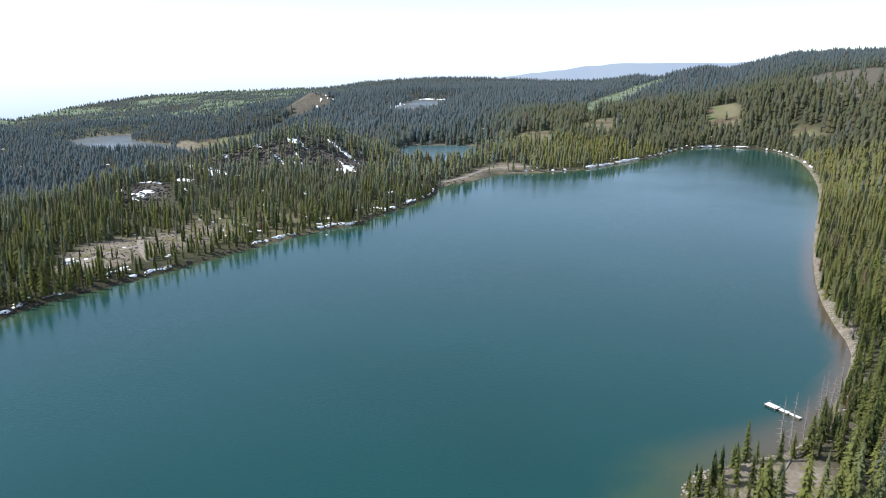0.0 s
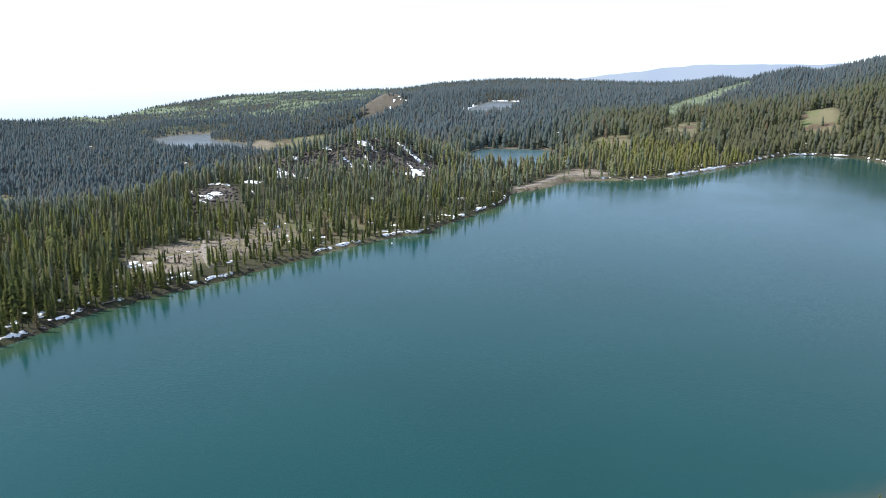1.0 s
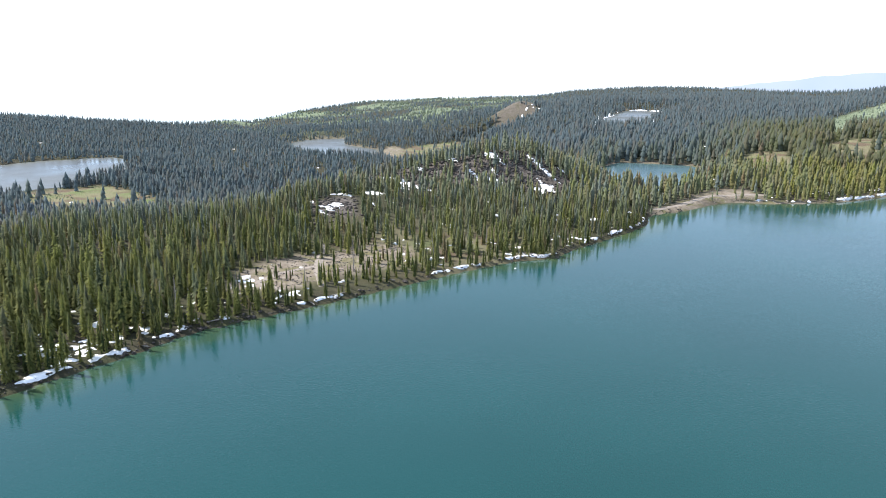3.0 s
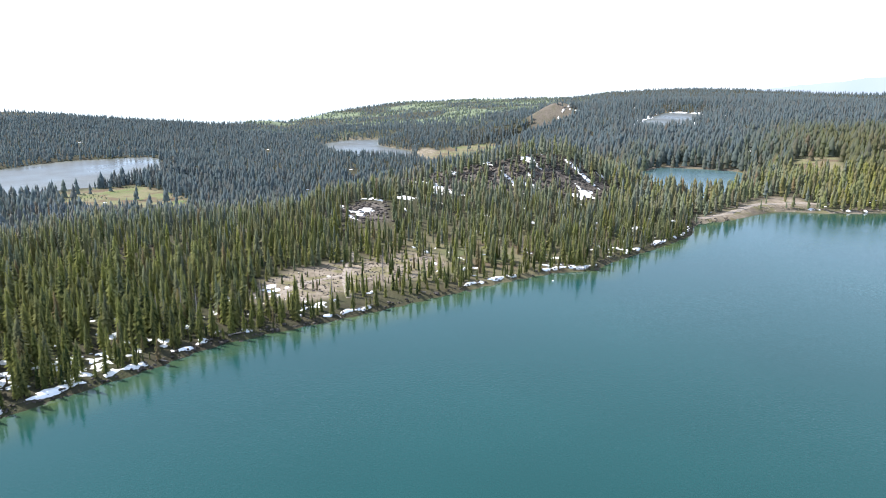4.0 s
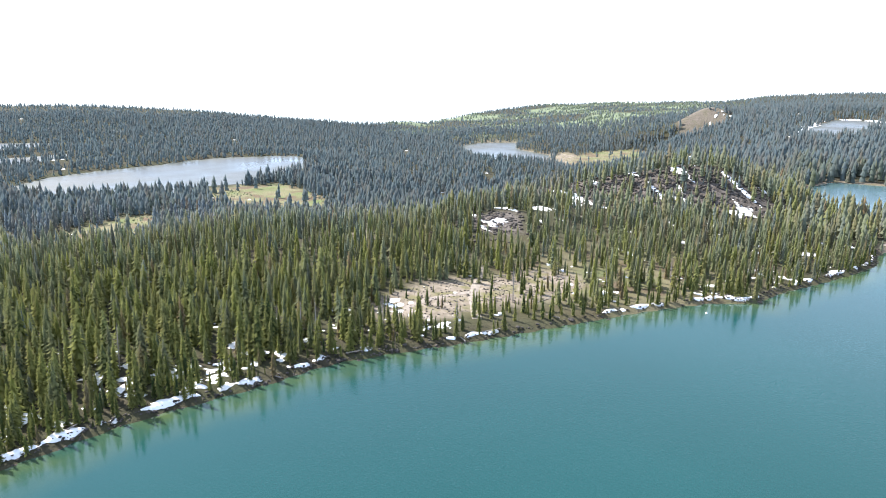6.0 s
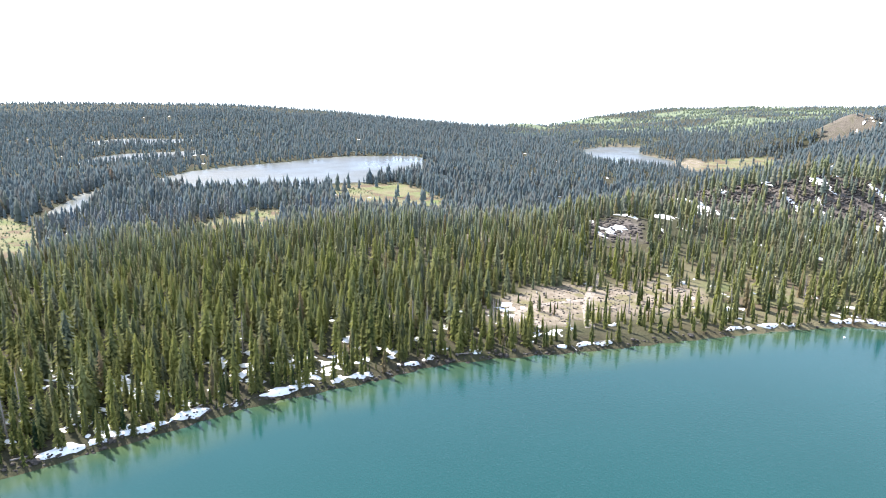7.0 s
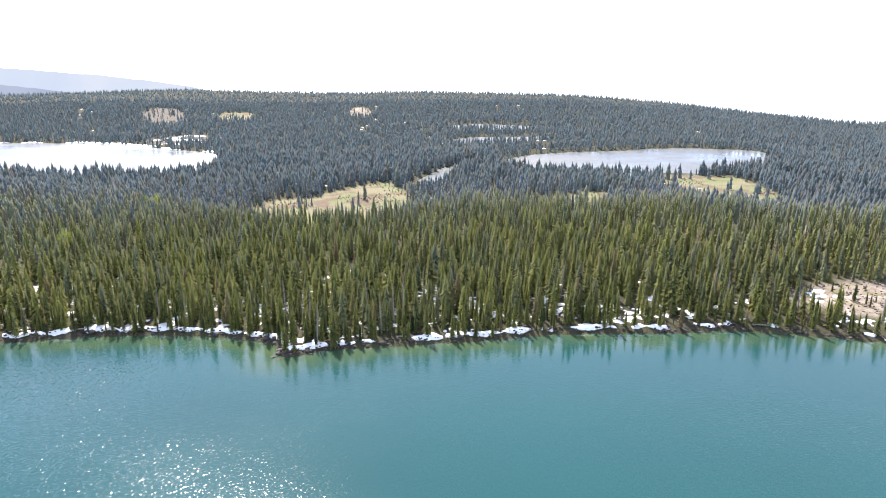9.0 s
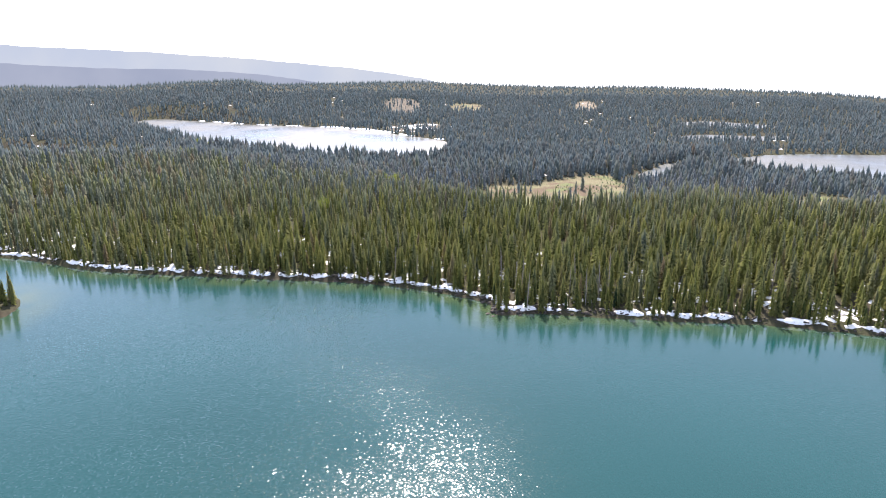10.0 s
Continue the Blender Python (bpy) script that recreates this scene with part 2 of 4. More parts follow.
def ground_material():
    m, nodes, links, p = material("forest_ground", 0.95, 0.1)
    fine = noise_fac(nodes, links, 0.5, 0.3, 0.7, 8)
    patch = noise_fac(nodes, links, 0.06, 0.4, 0.65, 5)
    floor_tone = mixed(nodes, links, fine, (0.026, 0.024, 0.017), (0.066, 0.057, 0.038))
    floor_tone = mixed(nodes, links, patch, floor_tone, (0.048, 0.050, 0.026))
    grass = mixed(nodes, links, noise_fac(nodes, links, 0.045, 0.46, 0.7, 6), (0.175, 0.157, 0.092), (0.115, 0.145, 0.055))
    grass = mixed(nodes, links, noise_fac(nodes, links, 0.06, 0.5, 0.6, 7), grass, (0.125, 0.092, 0.062))
    dirt = mixed(nodes, links, noise_fac(nodes, links, 0.35, 0.3, 0.7, 7), (0.145, 0.118, 0.09), (0.275, 0.232, 0.182))
    dirt = mixed(nodes, links, noise_fac(nodes, links, 0.15, 0.5, 0.62, 6), dirt, (0.15, 0.135, 0.07))
    rock = mixed(nodes, links, noise_fac(nodes, links, 0.6, 0.35, 0.65, 8), (0.058, 0.049, 0.043), (0.15, 0.13, 0.115))
    col = mixed(nodes, links, attribute(nodes, links, "grass"), floor_tone, grass)
    lush = mixed(nodes, links, noise_fac(nodes, links, 0.03, 0.35, 0.65, 6), (0.12, 0.15, 0.085), (0.17, 0.195, 0.125))
    col = mixed(nodes, links, attribute(nodes, links, "lush"), col, lush)
    col = mixed(nodes, links, attribute(nodes, links, "dirt"), col, dirt)
    col = mixed(nodes, links, attribute(nodes, links, "rock"), col, rock)
    links.new(col, p.inputs["Base Color"])
    bump(nodes, links, p, noise_fac(nodes, links, 1.3, 0.2, 0.8, 8), 0.7, 0.35)
    return m


def water_material(name, deep, shallow, rough, ripple):
    m, nodes, links, p = material(name, rough, 0.5)
    p.inputs["IOR"].default_value = 1.33
    where = node(nodes, links, "NewGeometry").outputs["Position"]
    shoal = attribute(nodes, links, "shoal")
    broken = node(nodes, links, "Math", {0: shoal, 1: noise_fac(nodes, links, 0.09, 0.15, 0.75, 4)}, operation="MULTIPLY").outputs[0]
    body = mixed(nodes, links, noise_fac(nodes, links, 0.012, 0.3, 0.7, 3), deep, tuple(0.82 * v for v in deep))
    col = mixed(nodes, links, broken, body, shallow)
    col = mixed(nodes, links, attribute(nodes, links, "sand"), col, (0.16, 0.095, 0.055))
    links.new(col, p.inputs["Base Color"])
    wind = noise_fac(nodes, links, 0.014, 0.3, 0.7, 8)
    small = node(nodes, links, "TexNoise", {"Vector": where, "Scale": 1.7, "Detail": 2.0, "Roughness": 0.5}).outputs[0]
    large = node(nodes, links, "TexNoise", {"Vector": where, "Scale": 0.16, "Detail": 2.0}).outputs[0]
    height = node(nodes, links, "Math", {0: large, 1: 0.5, 2: small}, operation="MULTIPLY_ADD").outputs[0]
    force = node(nodes, links, "MapRange", {0: wind, 3: 0.2, 4: 1.15}).outputs[0]
    force = node(nodes, links, "Math", {0: attribute(nodes, links, "glint_patch"), 1: 0.5, 2: force}, operation="MULTIPLY_ADD").outputs[0]
    lee = node(nodes, links, "MapRange", {0: attribute(nodes, links, "lee"), 3: 1.0, 4: 0.45}).outputs[0]
    force = node(nodes, links, "Math", {0: force, 1: lee}, operation="MULTIPLY").outputs[0]
    links.new(node(nodes, links, "MapRange", {0: wind, 3: rough * .7, 4: rough * 2.2}).outputs[0], p.inputs["Roughness"])
    height = node(nodes, links, "Math", {0: height, 1: force}, operation="MULTIPLY").outputs[0]
    bump(nodes, links, p, height, ripple, 0.12)
    # small wavelets lean each its own way, most of them little, a few steeply
    facet = node(nodes, links, "TexVoronoi", {"Vector": where, "Scale": 3.7}).outputs["Color"]
    lean = node(nodes, links, "VectorMath", {0: facet, 1: (0.5, 0.5, 0.5)}, operation="SUBTRACT").outputs[0]
    square = node(nodes, links, "VectorMath", {0: lean, 1: lean}, operation="MULTIPLY").outputs[0]
    lean = node(nodes, links, "VectorMath", {0: lean, 1: square}, operation="MULTIPLY").outputs[0]
    lean = node(nodes, links, "VectorMath", {0: lean, 1: (0.55, 0.55, 0.0)}, operation="MULTIPLY").outputs[0]
    rough_water = node(nodes, links, "Math", {0: attribute(nodes, links, "glint_patch"), 1: 1.8, 2: 0.9}, operation="MULTIPLY_ADD").outputs[0]
    rough_water = node(nodes, links, "Math", {0: rough_water, 1: force}, operation="MULTIPLY").outputs[0]
    steep = node(nodes, links, "VectorMath", {0: lean, "Scale": rough_water}, operation="SCALE").outputs[0]
    smooth_normal = p.inputs["Normal"].links[0].from_socket
    tilted = node(nodes, links, "VectorMath", {0: smooth_normal, 1: steep}, operation="ADD").outputs[0]
    links.new(node(nodes, links, "VectorMath", {0: tilted}, operation="NORMALIZE").outputs[0], p.inputs["Normal"])
    return m


def needles_material(name, dark, light, brown, cool_dark=None, cool_light=None, thin=0.48):
    m, nodes, links, p = material(name, 0.85, 0.06)
    island = node(nodes, links, "NewGeometry").outputs["Random Per Island"]
    own = node(nodes, links, "ObjectInfo").outputs["Random"]
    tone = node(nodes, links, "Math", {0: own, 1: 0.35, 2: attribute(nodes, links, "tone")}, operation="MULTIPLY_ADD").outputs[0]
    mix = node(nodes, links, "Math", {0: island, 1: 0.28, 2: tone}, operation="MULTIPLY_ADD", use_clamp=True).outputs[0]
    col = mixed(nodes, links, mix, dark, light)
    glow = mixed(nodes, links, 0.4, col, (0.32, 0.36, 0.085))
    # paler bluish tones stand in for haze, mixed in tree by tree
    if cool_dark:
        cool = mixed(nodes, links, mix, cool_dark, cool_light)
        haze_tint = attribute(nodes, links, "haze_tint")
        col = mixed(nodes, links, haze_tint, col, cool)
        glow = mixed(nodes, links, haze_tint, glow, mixed(nodes, links, 0.4, cool, (0.30, 0.37, 0.38)))
    col = mixed(nodes, links, attribute(nodes, links, "dry"), col, brown)
    links.new(col, p.inputs["Base Color"])
    through_leaf = node(nodes, links, "BsdfTranslucent", {"Color": glow})
    blend = node(nodes, links, "MixShader", {0: thin, 1: p.outputs[0], 2: through_leaf.outputs[0]})
    links.new(blend.outputs[0], nodes["Material Output"].inputs["Surface"])
    return m


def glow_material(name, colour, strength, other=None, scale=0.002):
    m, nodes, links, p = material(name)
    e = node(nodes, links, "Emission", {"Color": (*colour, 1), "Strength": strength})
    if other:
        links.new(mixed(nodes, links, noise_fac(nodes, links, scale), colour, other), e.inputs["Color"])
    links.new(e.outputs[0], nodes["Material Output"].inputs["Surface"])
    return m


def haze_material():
    """A glowing sheet painted as bright haze over the lowland: bluer away from the sun and low down, whiter towards it.
    """
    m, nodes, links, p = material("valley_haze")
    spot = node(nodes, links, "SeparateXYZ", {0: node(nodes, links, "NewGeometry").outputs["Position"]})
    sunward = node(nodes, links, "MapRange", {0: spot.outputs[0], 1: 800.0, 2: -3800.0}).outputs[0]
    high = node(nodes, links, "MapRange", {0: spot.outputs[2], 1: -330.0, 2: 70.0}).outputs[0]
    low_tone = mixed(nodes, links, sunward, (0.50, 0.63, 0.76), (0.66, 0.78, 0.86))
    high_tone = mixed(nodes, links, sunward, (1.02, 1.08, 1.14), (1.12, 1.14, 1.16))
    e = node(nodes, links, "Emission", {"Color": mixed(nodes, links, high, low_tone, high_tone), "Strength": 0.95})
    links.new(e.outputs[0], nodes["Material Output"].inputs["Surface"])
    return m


GROUND = ground_material()
LAKE_WATER = water_material("teal_lake_water", (0.006, 0.050, 0.049), (0.062, 0.085, 0.030), 0.08, 0.34)
# pond base colours are raised to paint reflected sky into the water
BLUE_WATER = water_material("blue_pond_water", (0.07, 0.125, 0.145), (0.07, 0.12, 0.11), 0.14, 0.4)
POND_WATER = water_material("grey_pond_water", (0.10, 0.105, 0.098), (0.09, 0.095, 0.065), 0.27, 0.8)
# the second pair of tones is haze painted into the needles
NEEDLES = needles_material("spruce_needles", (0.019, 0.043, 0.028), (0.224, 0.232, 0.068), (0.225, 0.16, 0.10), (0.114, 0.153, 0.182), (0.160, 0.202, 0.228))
# far copy, paler and more translucent, in place of hazy air
FAR_NEEDLES = needles_material("hazed_spruce_needles", (0.06, 0.085, 0.06), (0.17, 0.185, 0.10), (0.22, 0.16, 0.11), (0.124, 0.168, 0.188), (0.160, 0.206, 0.222), 0.62)
FAR_LEAF = needles_material("distant_spring_leaves", (0.15, 0.185, 0.13), (0.20, 0.235, 0.175), (0.2, 0.2, 0.1))
BARK = mottled("grey_brown_bark", (0.10, 0.075, 0.055), (0.20, 0.165, 0.13), 6.0)
DEAD_WOOD = mottled("silver_dead_wood", (0.19, 0.165, 0.145), (0.34, 0.305, 0.275), 5.0)
SNOW = mottled("old_snow", (0.80, 0.82, 0.86), (0.88, 0.88, 0.88), 1.2, 0.7, 0.3, 0.35, 0.1, (0.66, 0.64, 0.60))
STONE = mottled("shore_stone", (0.032, 0.028, 0.025), (0.11, 0.095, 0.083), 1.6, 0.9, 0.2, 0.6, 0.08)
DECK = mottled("bleached_planks", (0.62, 0.60, 0.55), (0.78, 0.76, 0.72), 3.0, 0.8)
LEAF = needles_material("spring_leaves", (0.11, 0.16, 0.03), (0.26, 0.30, 0.06), (0.2, 0.2, 0.1))
SANDY = mottled("trodden_gravel", (0.21, 0.178, 0.148), (0.29, 0.25, 0.21), 0.9)
HAZE = haze_material()
# far skylines glow by themselves, with haze put into the emission colour
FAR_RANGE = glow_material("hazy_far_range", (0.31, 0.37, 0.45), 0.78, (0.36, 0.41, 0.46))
NEAR_RANGE = glow_material("hazy_near_range", (0.22, 0.265, 0.35), 0.72, (0.27, 0.315, 0.39))
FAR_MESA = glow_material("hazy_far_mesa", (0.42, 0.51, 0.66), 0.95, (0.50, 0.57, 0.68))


# ---- mesh helpers ----
def mesh_object(name, verts, faces, mat, parent=None, label="", shade_smooth=False, **attributes):
    """Links a mesh of equal-sided faces given as arrays, with float attributes by vertex."""
    verts, faces = np.asarray(verts, np.float32), np.asarray(faces, np.int32)
    me = bpy.data.meshes.new(name)
    n = faces.shape[1]
    me.vertices.add(len(verts)), me.loops.add(faces.size), me.polygons.add(len(faces))
    me.vertices.foreach_set("co", verts.ravel())
    me.loops.foreach_set("vertex_index", faces.ravel())
    me.polygons.foreach_set("loop_start", np.arange(0, faces.size, n, dtype=np.int32))
    if shade_smooth:
        me.polygons.foreach_set("use_smooth", np.ones(len(faces), bool))
    for key, values in attributes.items():
        me.attributes.new(key, "FLOAT", "POINT").data.foreach_set("value", np.asarray(values, np.float32))
    me.materials.append(mat)
    me.update(calc_edges=True)
    ob = new(name, me)
    ob.parent = parent
    return tagged(ob, label)


def part(name, bm, mat, parent, label=""):
    me = bpy.data.meshes.new(name)
    bm.to_mesh(me)
    bm.free()
    me.materials.append(mat)
    ob = new(name, me)
    ob.parent = parent
    return tagged(ob, label)


# ---- ground ----
view = np.arange(-45, 130, 0.4)
angles = np.radians(np.concatenate([view, np.arange(130, 315, 2.5)]))
radii = [0.5]
while radii[-1] < 4750:
    radii.append(radii[-1] + max(1.8, 0.0185 * radii[-1]))
radii = np.array(radii)
gr, ga = np.meshgrid(radii, angles, indexing="ij")
gx, gy = -np.sin(ga) * gr, 50 + np.cos(ga) * gr
gz, gshore = terrain(gx, gy)


def open_mask(names, x, y, fade=4.0):
    d = np.full(np.shape(x), 60.0)
    for n in names:
        d = np.minimum(d, outside(OPEN[n][1], x, y, 60.0))
    return 1 - smooth(-fade, fade, d + 3 * value_noise(x, y, 9, 21))


def knob_rock(x, y):
    c, s = math.cos(radians(10)), math.sin(radians(10))
    u, v = (x + 99) * c + (y - 424) * s, -(x + 99) * s + (y - 424) * c
    return np.clip(1.3 - (u / 68)**4 - (v / 17)**2, 0, 1)


def far_hill_rock(x, y):
    return np.clip(2.0 * (1.12 - np.hypot((x + 205) / 1.1, y - 1238) / 40) + 0.5 * value_noise(x, y, 11, 181), 0, 1)


def green_slope(x, y):
    """Where the far hills are open meadow and aspen."""
    dx, dy = x, y - 50
    r, az = np.hypot(dx, dy), np.degrees(np.arctan2(-dx, dy))
    return smooth(1200, 1500, r) * smooth(4, 12, az) * (1 - smooth(32, 38, az)) * smooth(-0.25, 0.1, fbm(x, y, 150, 3, 31))


def green_run(x, y):
    """The light green strip that climbs the spur north of the lake."""
    dx, dy = x, y - 50
    r, az = np.hypot(dx, dy), np.degrees(np.arctan2(-dx, dy))
    s = np.clip((-13.2 - az) / 5.8, 0, 1)
    near = 790 + 420 * s + 20 * value_noise(x, y, 40, 41)
    return smooth(-170, -140, r - near) * (1 - smooth(120, 150, r - near)) * smooth(12.9, 13.4, -az) * (1 - smooth(18.6, 19.2, -az))


GRASSY = ["bog", "lakeside_meadow", "glade", "valley_meadow", "plateau_meadow", "north_meadow", "north_glade", "hill_meadow", "straw_slope"]
EARTHY = ["trail", "beach", "plateau_glade", "valley_bank"]
ROCKY = ["bald_slope", "stony_point", "far_bald"]
grass = np.maximum(open_mask(GRASSY, gx, gy), .8 * np.exp(-((gx + 76) / 46)**2 - ((gy - 304) / 40)**2))
lush = np.maximum(green_slope(gx, gy), green_run(gx, gy))
east = smooth(35, 60, gx) * (1 - smooth(470, 560, gy))
shore_strip = (1 - smooth(1.5, 4.0, gshore + 1.5 * value_noise(gx, gy, 6, 22))) * (gshore > -12)
dirt = np.maximum(open_mask(["clearing"] + EARTHY, gx, gy), 0.9 * east * shore_strip)
for key in ("snowy_reservoir", "valley_lake", "pond_behind_beach"):
    dirt = np.maximum(dirt, 0.7 * (1 - smooth(4, 10, outside(LAKES[key][1], gx, gy, 60.0))))
sandy_bank = smooth(.2, .7, np.exp(-((gx - 61) / 13)**2 - ((gy - 104) / 12)**2))
dirt = np.maximum(dirt, sandy_bank)
rock = np.maximum(knob_rock(gx, gy) * smooth(-0.5, 0.2, fbm(gx, gy, 30, 2, 51) + 0.4), 0.6 * far_hill_rock(gx, gy))
rock = np.maximum(rock, smooth(.3, .7, np.exp(-((gx + 140) / 15)**2 - ((gy - 336) / 17)**2) + .3 * value_noise(gx, gy, 6, 23)))   # stony shoulder
dirt = np.maximum(dirt, np.maximum(0.6 * far_hill_rock(gx, gy), 0.55 * open_mask(ROCKY, gx, gy)))
rock = np.maximum(rock, 0.45 * open_mask(ROCKY, gx, gy))
cols = len(angles)
index = np.arange(gr.size).reshape(gr.shape)
right = np.roll(index, -1, 1)
quads = np.stack([index[:-1], right[:-1], right[1:], index[1:]], -1).reshape(-1, 4)
ground = mesh_object("ground", np.stack([gx, gy, gz], -1).reshape(-1, 3), quads, GROUND, shade_smooth=True, grass=grass.ravel(), lush=lush.ravel(), dirt=dirt.ravel(), rock=rock.ravel())
tagged(ground, "brown forest floor with meadows, bare dirt clearings and rocky slopes", "ground", kind="structure")


# ---- water ----
def water(name, curve, level, mat, step, label, shoal_width=16.0):
    low, high = curve.min(0) - 8, curve.max(0) + 8
    xs, ys = np.arange(low[0], high[0] + step, step), np.arange(low[1], high[1] + step, step)
    wx, wy = np.meshgrid(xs, ys, indexing="ij")
    d = terrain(wx, wy)[1] if name == "lake" else outside(curve, wx, wy, 60.0)
    idx = np.arange(wx.size).reshape(wx.shape)
    q = np.stack([idx[:-1, :-1], idx[1:, :-1], idx[1:, 1:], idx[:-1, 1:]], -1).reshape(-1, 4)
    q = q[(d.ravel()[q] < 7).any(1)]
    used, q = np.unique(q, return_inverse=True)
    wx, wy, d = wx.ravel()[used], wy.ravel()[used], d.ravel()[used]
    shoal = 1 - smooth(0, shoal_width, -d)
    east = smooth(30, 80, wx) * (1 - smooth(200, 420, wy)) if name == "lake" else 0 * wx
    # south-west reach, placed to fit the glitter the camera sees: short steep wavelets
    glint_patch = np.exp(-((wx + 118) / 72)**2 - ((wy - 18) / 62)**2) * (.45 + .55 * smooth(-.9, .7, fbm(wx, wy, 34, 2, 161))) + 0.9 * np.exp(-((wx + 172) / 20)**2 - ((wy - 44) / 26)**2) * smooth(-.5, .4, fbm(wx, wy, 16, 2, 164)) if name == "lake" else 0 * wx
    ob = mesh_object(name, np.stack([wx, wy, np.full(wx.shape, level)], -1), q.reshape(-1, 4), mat, shade_smooth=True, shoal=shoal * (1 - east), glint_patch=glint_patch, lee=1 - smooth(6, 60, -d + 14 * value_noise(wx, wy, 40, 163)), sand=0.62 * east * (1 - smooth(1, 6 + 11 * np.exp(-((wx - 60) / 22)**2 - ((wy - 118) / 18)**2), -d)))
    return tagged(ob, label, "lake", kind="structure")


water("lake", MAIN, 0.0, LAKE_WATER, 4.0, "wide teal mountain lake with lightly rippled surface")
for key, (level, curve) in LAKES.items():
    water(key, curve, level, BLUE_WATER if key == "pond_behind_beach" else POND_WATER, 10.0 if len(curve) > 60 else 6.0, "pale grey-blue woodland lake reflecting the bright sky")


# ---- far distance ----
def backdrop(name, mat, label, rows, distance, depth=-700.0):
    """A far skyline: rows of degrees left of +y and degrees of elevation seen from over the lake."""
    rows = np.array(rows)
    az = np.arange(rows[0, 0], rows[-1, 0], 0.25)
    el = np.interp(az, rows[:, 0], rows[:, 1]) + 0.06 * value_noise(az, az * 0, 1.5, 61) + 0.03 * value_noise(az, az * 0, 0.5, 62)
    a = np.radians(az)
    x, y = -np.sin(a) * distance, 50 + np.cos(a) * distance
    top = 73 + distance * np.tan(np.radians(el))
    n = len(az)
    v = np.concatenate([np.stack([x, y, np.full(n, depth)], -1), np.stack([x, y, top], -1)])
    f = np.stack([np.arange(n - 1), np.arange(1, n), np.arange(1, n) + n, np.arange(n - 1) + n], -1)
    return tagged(mesh_object(name, v, f, mat), label, "backdrop", kind="structure")


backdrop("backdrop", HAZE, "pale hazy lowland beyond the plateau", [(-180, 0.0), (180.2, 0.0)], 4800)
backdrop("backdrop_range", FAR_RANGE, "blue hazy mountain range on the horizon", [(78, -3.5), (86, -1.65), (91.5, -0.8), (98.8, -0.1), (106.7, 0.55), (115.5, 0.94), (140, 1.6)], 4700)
backdrop("backdrop_hills", NEAR_RANGE, "hazy blue hills before a mountain range", [(88, -3.2), (92, -2.2), (98, -1.3), (104, -.75), (110, -.6), (116, -.25), (140, .2)], 4550)
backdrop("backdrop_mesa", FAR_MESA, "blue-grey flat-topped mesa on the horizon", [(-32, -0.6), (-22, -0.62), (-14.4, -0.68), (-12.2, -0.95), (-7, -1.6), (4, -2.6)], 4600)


# ---- trees ----
def profile(u):
    """Half the width of a spruce of height 1 at the height u: a slim column that closes to a point."""
    return 0.126 * (1 - u)**0.6 * (0.72 + 0.28 * min(1.0, u / 0.22)) + 0.009


def core(v, f, slim, sides, fill):
    """The dense inside of a crown: a slim body of three rings under a point."""
    n = len(v)
    for u in (.07, .36, .68):
        for j in range(sides):
            a = 2 * math.pi * j / sides + 3 * u
            v.append((slim * fill * profile(u) * math.cos(a), slim * fill * profile(u) * math.sin(a), u - .02))
    v.append((0, 0, 1.0))
    for k in (0, sides):
        for j in range(sides):
            i, l = n + k + j, n + k + (j + 1) % sides
            f.extend([(i, l, l + sides), (i, l + sides, i + sides)])
    f.extend([(n + 2 * sides + j, n + 2 * sides + (j + 1) % sides, n + 3 * sides) for j in range(sides)])


def spruce(branches, seed, slim=1.0):
    """A spruce of height 1: drooping boughs in uneven whorls round a dense core. Vertices and triangles."""
    g = np.random.default_rng(seed)
    v, f, tips = [], [], []
    for i in range(branches):
        u = 0.06 + 0.92 * ((i + g.random()) / branches)**1.06
        reach = slim * profile(u) * g.uniform(.72, 1.28) * (1.12 if i % 9 < 5 else .82)
        a = i * 2.39996 + g.uniform(-.4, .4)
        c, s = math.cos(a), math.sin(a)
        w, droop = reach * g.uniform(.19, .31), reach * g.uniform(.5, 1.2)
        z = u + 0.02
        side = 0.6 * reach
        n = len(v)
        # root toned dark, tip light: new growth, plus painted shade inside the crown
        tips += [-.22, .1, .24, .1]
        v += [(0, 0, z), (c * side - s * w, s * side + c * w, z - droop * .85), (c * reach, s * reach, z - droop), (c * side + s * w, s * side - c * w, z - droop * .85)]
        f += [(n, n + 2, n + 1), (n, n + 3, n + 2)]
    core(v, f, slim, 5, .55)
    m = len(v)
    for j in range(3):
        a = 2 * math.pi * j / 3
        v += [(.012 * math.cos(a), .012 * math.sin(a), -.06), (.012 * math.cos(a), .012 * math.sin(a), .12)]
    for j in range(3):
        a, b = m + 2 * j, m + 2 * ((j + 1) % 3)
        f += [(a, b, b + 1), (a, b + 1, a + 1)]
    # core and trunk toned down to paint the crown's deep shade
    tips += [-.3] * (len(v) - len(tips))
    return np.array(v), np.array(f), np.array(tips)


